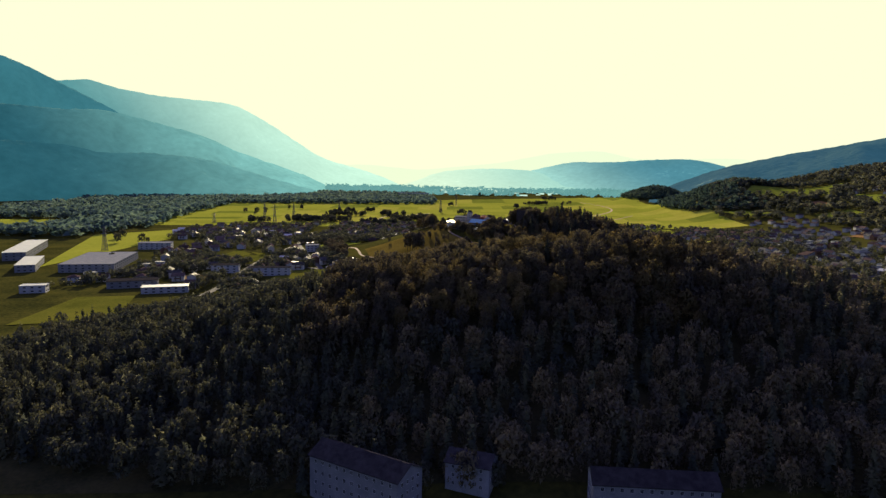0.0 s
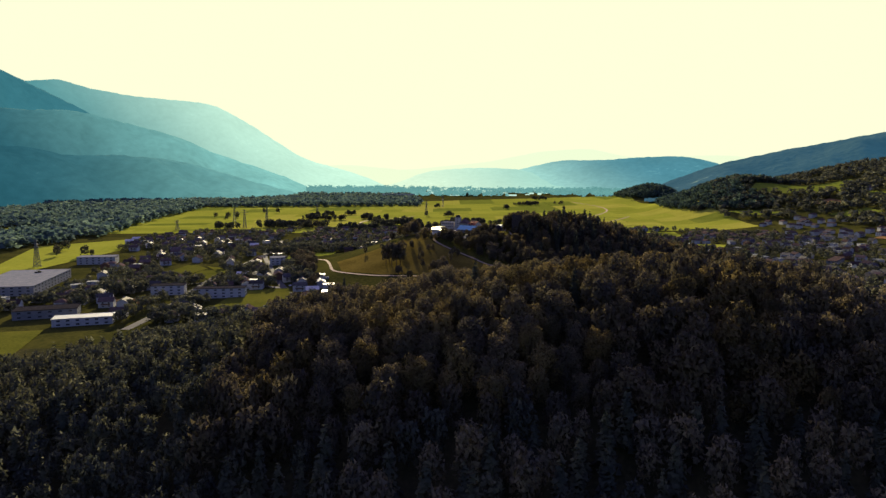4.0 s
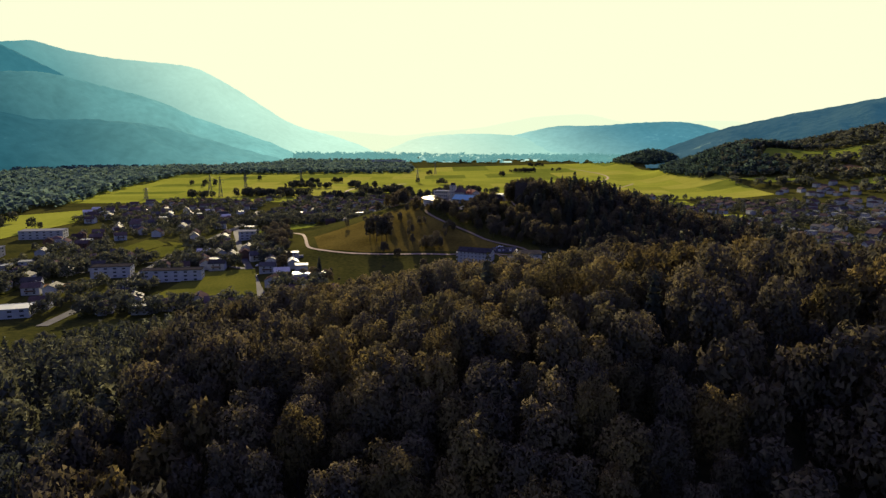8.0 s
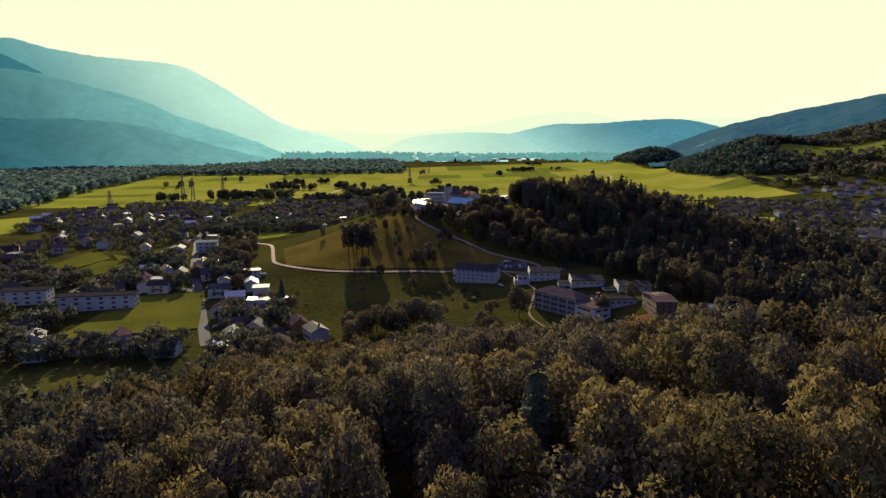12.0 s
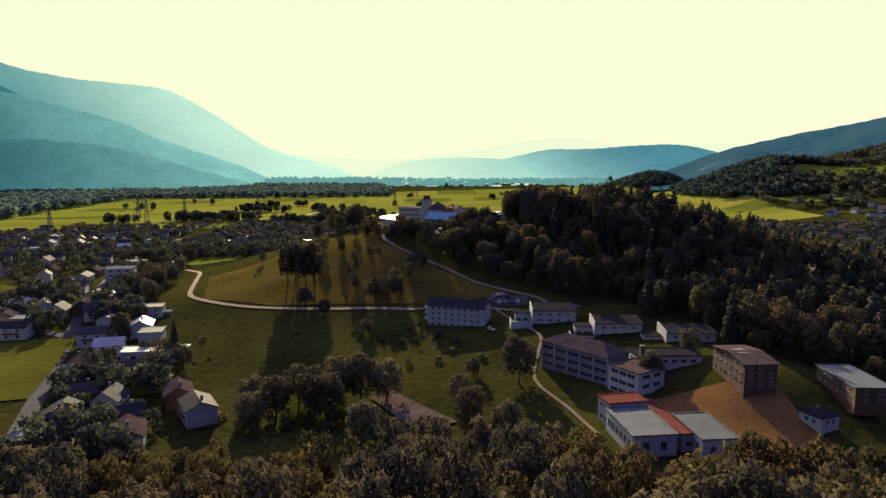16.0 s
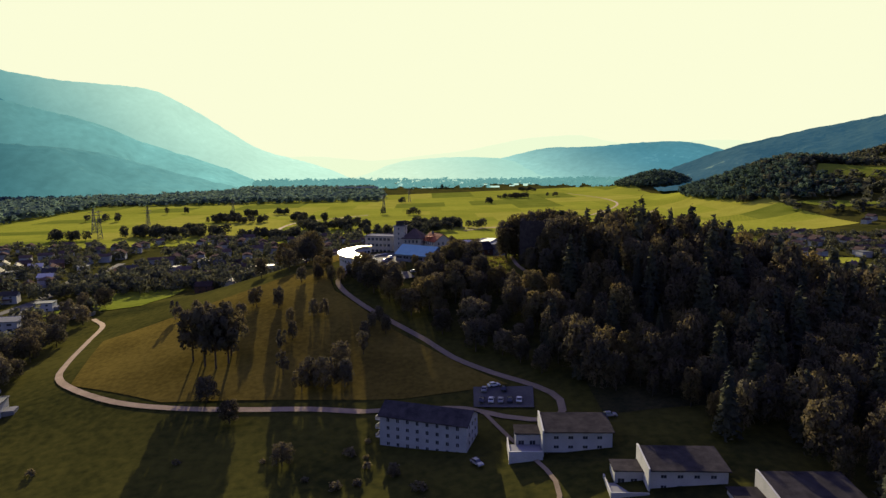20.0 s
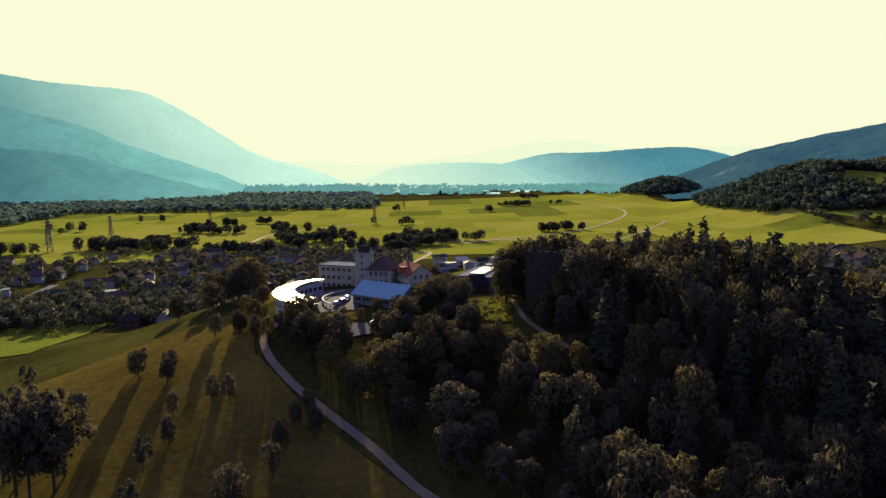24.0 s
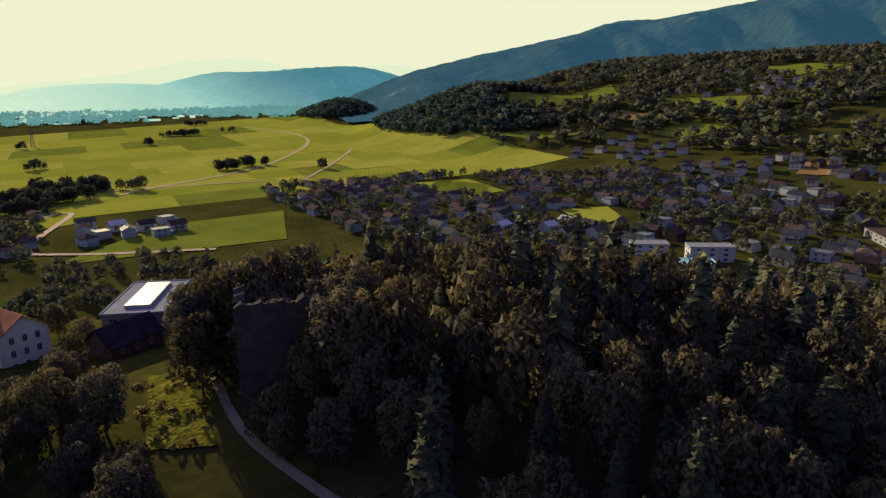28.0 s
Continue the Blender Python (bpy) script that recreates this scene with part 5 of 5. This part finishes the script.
for nm, m, lb in (("distant_house_walls", M_WHITE, "white walls of distant village houses"), ("distant_house_roofs", M_TILE, "brown gable roofs of distant village houses")):
    rh = np.random.RandomState(77)
    vs, fs = [], []
    for x, y in distant:
        a = radians(rh.choice([15, -75, 20, -70, 100, 10]) + rh.uniform(-12, 12))
        lx, ly, h, rise, z = rh.uniform(4.6, 7.0), rh.uniform(4.2, 5.2), rh.uniform(4.6, 6.4), rh.uniform(1.2, 3.2), gz(x, y)
        b = len(vs)
        if m is M_WHITE:
            q = [(sx * lx, sy * ly, zz) for zz in (-2.0, h) for sx, sy in ((-1, -1), (1, -1), (1, 1), (-1, 1))] + [(-lx, 0, h + rise), (lx, 0, h + rise)]
            f = [(0, 1, 5), (0, 5, 4), (2, 3, 7), (2, 7, 6), (1, 2, 6), (1, 6, 5), (3, 0, 4), (3, 4, 7), (4, 7, 8), (5, 9, 6)]
        else:
            o, dz = 0.6, 0.25
            q = [(sx * (lx + o), sy * (ly + o), h - 0.25 + up) for up in (0.1, 0.1 + dz) for sx, sy in ((-1, -1), (1, -1), (1, 1), (-1, 1))] + [(-lx - o, 0, h + rise + 0.35), (lx + o, 0, h + rise + 0.35)]
            f = [(4, 5, 9), (4, 9, 8), (6, 7, 8), (6, 8, 9), (0, 1, 5), (0, 5, 4), (2, 3, 7), (2, 7, 6), (4, 8, 7), (5, 6, 9)]
        vs += [(x + p[0] * math.cos(a) - p[1] * math.sin(a), y + p[0] * math.sin(a) + p[1] * math.cos(a), z + p[2]) for p in q]
        fs += [tuple(i + b for i in t) for t in f]
    tagged(link(nm, from_arrays(nm, np.array(vs), np.array(fs)), m), lb, "houses", kind="stuff")
for r in HOUSES:
    for o in (*r.children_recursive, r):
        bpy.data.objects.remove(o)

# ---- lone trees, orchard and copses ----
ORCHARD = [(-86, 752, 8, 0.7), (-44, 739, 8, 0.9), (-32, 731, 7, 0.7), (-23, 710, 7, .6), (-20, 698, 7, .6), (-27, 764, 7, .8), (-19, 764, 7, .8), (-11, 755, 7, .7), (-23, 689, 8, .6), (-19, 672, 8, .7),
           (-8, 663, 9, .9), (-10, 659, 8, .9), (-2, 660, 10, 1), (2, 673, 9, .9), (5, 660, 9, .8), (10, 682, 8, .7), (10, 692, 7, .7), (-9, 715, 7, .7), (-14, 716, 7, .7), (15, 706, 6, .7), (18, 696, 7, .7),
           (-46, 742, 7, .9), (-33, 736, 7, .8), (12, 701, 6, .7)]
for x, y, h, w in ORCHARD:
    tree(x, y, h * 1.25, (("broad", "broad", "stemmed")[int(h) % 3], random.randrange(2)), "orchard trees on the meadow hill", "small fruit tree standing on the meadow", w)
for x, y, h in ((-58, 691, 23), (-51.5, 685, 26), (-46.5, 682, 25), (-42.5, 685, 24), (-43, 691, 23), (-55, 698, 22)):
    tree(x, y, h, ("stemmed", random.randrange(2)), "tall trees on the meadow hill", "tall broad tree on bare stems casting a long shadow", 0.78)
for x, y, h in ((-43, 658, 9), (-31, 643, 8), (-9, 617, 7), (50, 544, 15), (29, 535, 9), (-32, 532, 14), (-15, 526, 15), (-5, 542, 16), (4, 540, 14), (-27, 546, 13), (31, 517, 11), (-1, 505, 12), (-20, 535, 14), (-38, 522, 12),
                (-81, 587, 10), (91, 528, 10), (24, 606, 4), (112, 548, 9), (-12, 548, 14), (35, 556, 7), (-42, 540, 11), (40, 500, 11), (20, 494, 10)):
    tree(x, y, h * 1.1, ("broad", random.randrange(3)), "trees below the school", "broad leafy tree on the grassy slope", 1.1)
for x, y, h in ((-32, 832, 19), (-31, 846, 17), (-34, 822, 17), (-42, 812, 14), (-50, 838, 16), (-44, 850, 18), (-38, 838, 18), (-60, 820, 12), (-18, 800, 9), (-22, 788, 8), (55, 795, 9), (53, 778, 11), (46, 768, 10), (38, 760, 9), (58, 812, 8), (30, 768, 6),
                (-15, 772, 9), (-18, 764, 7), (2, 752, 9), (6, 744, 10), (12, 738, 11), (33, 744, 10), (36, 735, 13), (8, 768, 4), (18, 766, 4), (24, 764, 4)):
    tree(x, y, h, ("broad", random.randrange(4)), "trees round the hilltop school", "leafy tree beside the hilltop school", 0.9)


for x, y, h in ((88, 786, 9), (96, 787, 7), (113, 788, 9), (86, 795, 10), (87, 804, 12), (96, 803, 13), (106, 804, 12), (92, 815, 14), (101, 817, 13), (111, 816, 14), (84, 818, 11), (56, 787, 6), (52, 784, 9),
                (58, 722, 9), (52, 768, 9), (44, 776, 8), (48, 760, 9), (82, 785, 9), (-6, 752, 8), (-2, 758, 7), (4, 757, 6), (40, 752, 10), (22, 733, 9), (52, 822, 9), (104, 640, 11), (112, 633, 12), (122, 630, 13), (133, 625, 12), (142, 612, 13), (138, 596, 11), (150, 585, 13), (147, 560, 12), (158, 545, 13), (136, 545, 9), (165, 525, 12),
                (76.5, 764, 16), (77, 772, 18), (79.5, 778, 19), (84, 774, 21), (91, 774, 22), (98, 772, 22), (86, 760, 16), (56, 736, 8), (58, 744, 7), (55, 752, 9), (59, 762, 8), (56, 730, 10), (60, 728, 8), (104, 750, 20), (107, 742, 19), (91, 744, 13), (94.5, 744, 17), (98, 743, 20), (101, 742, 19), (82, 743, 8), (85, 741, 10), (84, 736, 9), (90, 730, 12), (97, 732, 15), (101, 756, 18), (103, 764, 17), (93, 766, 15), (87, 768, 14), (100, 724, 14)):
    tree(x, y, h * 1.05, ("broad", random.randrange(4)), "trees round the ruin", "leafy tree on the castle hill", random.uniform(0.75, 0.95))


def lane_side(x, y):
    lx = np.interp(y, [650, 675, 695, 722, 752], [70, 44, 28, 7, -7])
    return lx + 9 < x < 92 and not (7 < x < 37 and y > 735) and not (62 < x < 80 and 724 < y) and not (76 < x and y > 715) and not (x > 76 and y < 680)


for x, y in scatter(rs, 44, 0, 92, 655, 765, lane_side, 7.6):
    tree(x, y, random.uniform(8, 16), ("broad", random.choice((0, 1, 2, 2, 3))), "trees beside the lane", "dense leafy tree beside the lane", random.uniform(0.85, 1.05))


def track_side(x, y):
    lx = np.interp(y, [590, 640, 680, 716, 750, 790, 860], [-82, -106, -122, -128, -136, -148, -160])
    return lx - 30 < x < lx - 6 and min((edge[:, 0] - x) ** 2 + (edge[:, 1] - y) ** 2) > 90


for x, y in scatter(rs, 40, -200, -80, 590, 870, track_side, 8.5):
    tree(x, y, random.uniform(8, 15), ("broad", random.randrange(3)), "trees below the gravel track", "dark leafy tree between track and village", 0.95)
tree(-90, 603, 17, ("fir", 0), "trees below the gravel track", "tall dark spruce at the meadow edge")

shrub = scatter(rv, 34, -85, 62, 495, 648, lambda x, y: noise.noise((x * 0.03, y * 0.03, 5.0)) > 0.05 and not (-3 < x < 28 and 510 < y < 550), 4)
wood("shrubs", shrub, M_LEAF, "low shrubs and rough growth on the grassy slope", count=150, size=0.10, seed=14, low=1.2, high=3.6, wide=1.5)
garden = scatter(rv, 1700, -520, 640, 500, 1330, lambda x, y: (in_left(x, y) or in_right(x, y)) and min((left_pts[:, 0] - x) ** 2 + (left_pts[:, 1] - y) ** 2) > 64 and min((right_pts[:, 0] - x) ** 2 + (right_pts[:, 1] - y) ** 2) > 60, 6)
wood("garden_trees", garden, M_DARKLEAF, "garden trees and hedges between the houses", count=90, size=0.11, seed=6, low=5, high=12, wide=1.15)
street = scatter(rv, 380, -330, -60, 500, 760, lambda x, y: free(x, y) and street_clear(x, y) and x < np.interp(y, [500, 560, 620, 700, 760], [-62, -78, -108, -146, -168]) and min((left_pts[:, 0] - x) ** 2 + (left_pts[:, 1] - y) ** 2) > 75 and min((edge[:, 0] - x) ** 2 + (edge[:, 1] - y) ** 2) > 75 and min((forest_edge[:, 0] - x) ** 2 + (forest_edge[:, 1] - y) ** 2) > 75, 6.5)
wood("village_trees", street, M_DARKLEAF, "dark leafy trees between village houses", count=220, size=0.075, seed=21, low=7, high=14, wide=1.05)
belt = np.concatenate([scatter(rv, 60, -260, 40, 960, 1010, lambda x, y: y > 970, 9), scatter(rv, 90, -250, -60, 900, 975, lambda x, y: (x + 150) * 0.25 + 935 < y, 8), scatter(rv, 40, 30, 130, 985, 1080, lambda x, y: True, 10)])
wood("village_copse", belt, M_DARKLEAF, "belt of trees between village and hill", count=150, size=0.09, seed=7, low=8, high=14)


def riverside(x, y):
    if y < 2060:
        return -1150 < x < np.interp(y, [900, 1150, 1430, 2060], [-630, -580, -640, -720]) and not (x < -740 and 1040 < y < 1310)
    return -1250 < x < np.interp(y, [2060, 2200, 2500, 2900], [-330, -60, -70, -120]) and y > 2060 + max(0, x + 720) * 0.2


wood("riverside_woods", scatter(rv, 2600, -1250, -50, 950, 2950, riverside, 15), M_RIVER, "riverside woods along the valley, tinted blue for haze", count=36, size=0.20, seed=8, low=13, high=20, wide=1.5)
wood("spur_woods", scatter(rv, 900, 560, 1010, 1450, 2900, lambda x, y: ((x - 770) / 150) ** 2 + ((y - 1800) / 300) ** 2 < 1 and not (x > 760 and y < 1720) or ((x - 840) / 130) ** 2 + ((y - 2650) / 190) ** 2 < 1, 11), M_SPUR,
     "dark wooded spur above the meadows, tinted for haze", count=60, size=0.14, seed=9, low=14, high=22, wide=1.1)


def slope_wood(x, y):
    if min((upper_pts[:, 0] - x) ** 2 + (upper_pts[:, 1] - y) ** 2) < 200:
        return False
    v = noise.noise((x * 0.006, y * 0.006, 3.1)) + 0.6 * noise.noise((x * 0.017, y * 0.017, 8.0))
    return v > -0.38 and x > np.interp(y, [0, 620, 900, 1300, 1500, 2300], [330, 480, 730, 740, 640, 900]) and not on_slope_field(x, y)


wood("slope_woods", scatter(rv, 4200, 330, 1700, 250, 2300, slope_wood, 11), M_DARKLEAF, "patchy woods on the rising slope", count=40, size=0.18, seed=10, low=12, high=20, wide=1.25)
clumps = []
for cx, cy, n, r in ((246, 1541, 14, 12), (285, 1566, 14, 14), (295, 2266, 22, 28), (404, 2692, 16, 22), (136, 3000, 14, 24), (211, 2044, 6, 9), (60, 1440, 40, 30), (45, 1375, 26, 24), (-300, 1355, 70, 48), (-262, 1560, 26, 30),
                     (-176, 1594, 10, 12), (-110, 1425, 22, 24), (-60, 1430, 14, 16), (351, 1477, 2, 4), (-5, 2108, 3, 6), (650, 1640, 12, 16), (-420, 1310, 10, 18), (0, 1700, 5, 30), (420, 2350, 4, 20), (-520, 1600, 5, 40), (-450, 1800, 3, 30), (120, 1420, 6, 20),
                     (-160, 1300, 20, 26), (-30, 1330, 14, 22), (-430, 700, 1, 2), (-500, 900, 3, 20), (-540, 950, 2, 14),
                     (-311, 1577, 8, 10), (-300, 1640, 6, 10), (-285, 1702, 8, 12), (-230, 1749, 9, 12), (-179, 1608, 8, 10), (-150, 1532, 8, 9), (-130, 1450, 5, 8), (-116, 1383, 7, 7), (-100, 1340, 6, 7),
                     (-122, 1566, 2, 3), (-98, 1515, 3, 4), (-79, 1514, 3, 3), (-63, 1506, 3, 3), (30, 1370, 24, 18), (22, 1325, 14, 14)):
    a, q = rv.uniform(0, 6.28, n), np.sqrt(rv.uniform(0, 1, n)) * r
    clumps.append(np.stack([cx + np.cos(a) * q * 1.5, cy + np.sin(a) * q * 0.7], -1))
wood("field_trees", np.concatenate(clumps), M_DARKLEAF, "clumps and single trees standing in the meadows", count=260, size=0.075, seed=11, low=9, high=17)


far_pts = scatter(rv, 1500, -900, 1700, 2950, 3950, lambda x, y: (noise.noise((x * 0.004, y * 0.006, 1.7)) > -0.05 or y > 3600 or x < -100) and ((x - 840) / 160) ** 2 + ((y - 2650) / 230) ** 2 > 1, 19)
# these trees emit a teal glow that imitates haze
wood("backdrop_far_woods", far_pts, far("far_woods_haze", (0.09, 0.23, 0.22)), "pale hazy woods at the far end of the valley", count=24, size=0.22, seed=13, low=14, high=24, wide=1.4)
# the town's boxes emit light too, in place of haze over them
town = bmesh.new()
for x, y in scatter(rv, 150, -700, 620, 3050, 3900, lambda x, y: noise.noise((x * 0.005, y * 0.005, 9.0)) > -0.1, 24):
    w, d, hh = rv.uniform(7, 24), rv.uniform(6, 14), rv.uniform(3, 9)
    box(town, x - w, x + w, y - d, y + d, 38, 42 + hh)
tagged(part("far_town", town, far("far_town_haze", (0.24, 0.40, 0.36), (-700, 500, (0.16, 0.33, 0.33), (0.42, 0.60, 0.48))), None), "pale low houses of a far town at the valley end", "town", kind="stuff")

# the viaduct beyond the riverside woods
viaduct = root_at("viaduct", -160, 2680, -6, 34)
part("deck", boxes((-66, 66, -4, 4, 26, 28.5)), M_WHITE, viaduct)
part("parapet", boxes((-66, 66, -4.3, -4, 26, 29.6)), M_WHITE, viaduct)
for k in range(7):
    part("pier", boxes((-62 + k * 20, -58 + k * 20, -3, 3, -4, 26)), M_WHITE, viaduct)
tagged(viaduct, "long white viaduct on slender piers beside woods", "bridge")
# ---- pylons ----
def pylon(x, y, h, turn):
    """A lattice mast: four legs, bracing and three crossarms."""
    r = root_at("pylon", x, y, turn)
    def bar(bm, a, b, w=0.14):
        a, b = Vector(a), Vector(b)
        q = (b - a).to_track_quat("Z", "Y").to_matrix()
        c = [[bm.verts.new(p + q @ Vector(o)) for o in ((-w, -w, 0), (w, -w, 0), (w, w, 0), (-w, w, 0))] for p in (a, b)]
        for i in range(4):
            bm.faces.new((c[0][i], c[0][(i + 1) % 4], c[1][(i + 1) % 4], c[1][i]))
    b0, b1 = 3.2, 0.5
    for sx in (-1, 1):
        for sy in (-1, 1):
            bm = bmesh.new()
            bar(bm, (sx * b0, sy * b0, -1), (sx * b1, sy * b1, h), 0.2)
            part("leg", bm, M_STEEL, r)
    bm = bmesh.new()
    n = 9
    for k in range(n):
        z0, z1 = h * k / n, h * (k + 1) / n
        w0, w1 = b0 + (b1 - b0) * k / n, b0 + (b1 - b0) * (k + 1) / n
        for s in (-1, 1):
            bar(bm, (-w0, s * w0, z0), (w1, s * w1, z1)), bar(bm, (w0, s * w0, z0), (-w1, s * w1, z1))
            bar(bm, (s * w0, -w0, z0), (s * w1, w1, z1)), bar(bm, (s * w0, w0, z0), (s * w1, -w1, z1))
    part("bracing", bm, M_STEEL, r)
    for z, w in ((h * 0.70, 6.5), (h * 0.82, 8.0), (h * 0.94, 5.0)):
        for a, b in [((s * w, 0, z), (0, q * 0.9, z + 1.2)) for s in (-1, 1) for q in (-1, 1)] + [((-w, 0, z), (w, 0, z))]:
            bm = bmesh.new()
            bar(bm, a, b)
            part("crossarm_bar", bm, M_STEEL, r)
    return tagged(r, "tall grey steel lattice pylon in the meadows", "pylon", "pylons of the power line")


for x, y, h in ((-435, 1413, 36), (-391, 1335, 38), (-382, 1474, 34), (-305, 1671, 34), (-34, 1762, 36), (13, 2151, 36), (-507, 1285, 20), (-490, 800, 34)):
    pylon(x, y, h, random.uniform(-30, 30))


# ---- parked cars ----
def car(x, y, turn, paint):
    r = root_at("car", x, y, turn)
    r.location.z += 0.5
    bm = bmesh.new()
    prof = [(-2.15, 0.30), (2.15, 0.30), (2.2, 0.62), (1.9, 0.82), (0.95, 0.92), (-2.0, 0.95), (-2.2, 0.7)]
    a, b = [bm.verts.new((p, -0.88, q)) for p, q in prof], [bm.verts.new((p, 0.88, q)) for p, q in prof]
    for i in range(len(prof)):
        j = (i + 1) % len(prof)
        bm.faces.new((a[i], a[j], b[j], b[i]))
    bm.faces.new(a[::-1]), bm.faces.new(b)
    bmesh.ops.recalc_face_normals(bm, faces=bm.faces)
    part("body", bm, paint, r)
    bm = bmesh.new()
    lo = [bm.verts.new(q) for q in ((-1.9, -0.8, 0.94), (0.95, -0.8, 0.92), (0.95, 0.8, 0.92), (-1.9, 0.8, 0.94))]
    hi = [bm.verts.new(q) for q in ((-1.35, -0.62, 1.42), (0.2, -0.62, 1.45), (0.2, 0.62, 1.45), (-1.35, 0.62, 1.42))]
    for i in range(4):
        bm.faces.new((lo[i], lo[(i + 1) % 4], hi[(i + 1) % 4], hi[i]))
    part("glasshouse", bm, M_GLASS, r)
    part("car_roof", boxes((-1.35, 0.2, -0.62, 0.62, 1.42, 1.48)), paint, r)
    for sx in (-1.35, 1.35):
        for sy in (-0.82, 0.82):
            bm = bmesh.new()
            bmesh.ops.create_cone(bm, cap_ends=True, segments=12, radius1=0.32, radius2=0.32, depth=0.2, matrix=Matrix.Translation((sx, sy, 0.32)) @ Matrix.Rotation(math.pi / 2, 4, "X"))
            part("wheel", bm, M_DARKROOF, r)
    return r


CAR_PAINT = [(mat("white_paint", (0.45, 0.45, 0.45), (0.5, 0.5, 0.5), 1, 0.4, 3, 0, spec=0.5), "white"), (mat("silver_paint", (0.22, 0.23, 0.24), (0.26, 0.26, 0.27), 1, 0.45, 3, 0, metal=0.2), "silver"),
             (mat("dark_paint", (0.03, 0.035, 0.05), (0.05, 0.05, 0.06), 1, 0.25, 3, 0, spec=0.5), "dark blue")]
for x, y, t, k in ((52, 643, 80, 2), (55, 642.4, 80, 0), (58, 641.6, 82, 1), (61, 641, 80, 2), (64, 640.4, 80, 0), (53.5, 650, 80, 1), (60, 649, 82, 2), (57, 652, 20, 0), (83, 622, 5, 0), (89, 623, 2, 1), (47, 606, -60, 1),
                   (14, 780, 70, 1), (16, 784, 60, 2), (17, 789, 80, 0), (-118, 560, 70, 1), (-125, 596, 72, 0), (-141, 614, 70, 2), (-150, 650, 70, 0), (30, 755, 30, 1)):
    tagged(car(x, y, t, CAR_PAINT[k][0]), CAR_PAINT[k][1] + " parked car on the asphalt", "car", "parked cars")
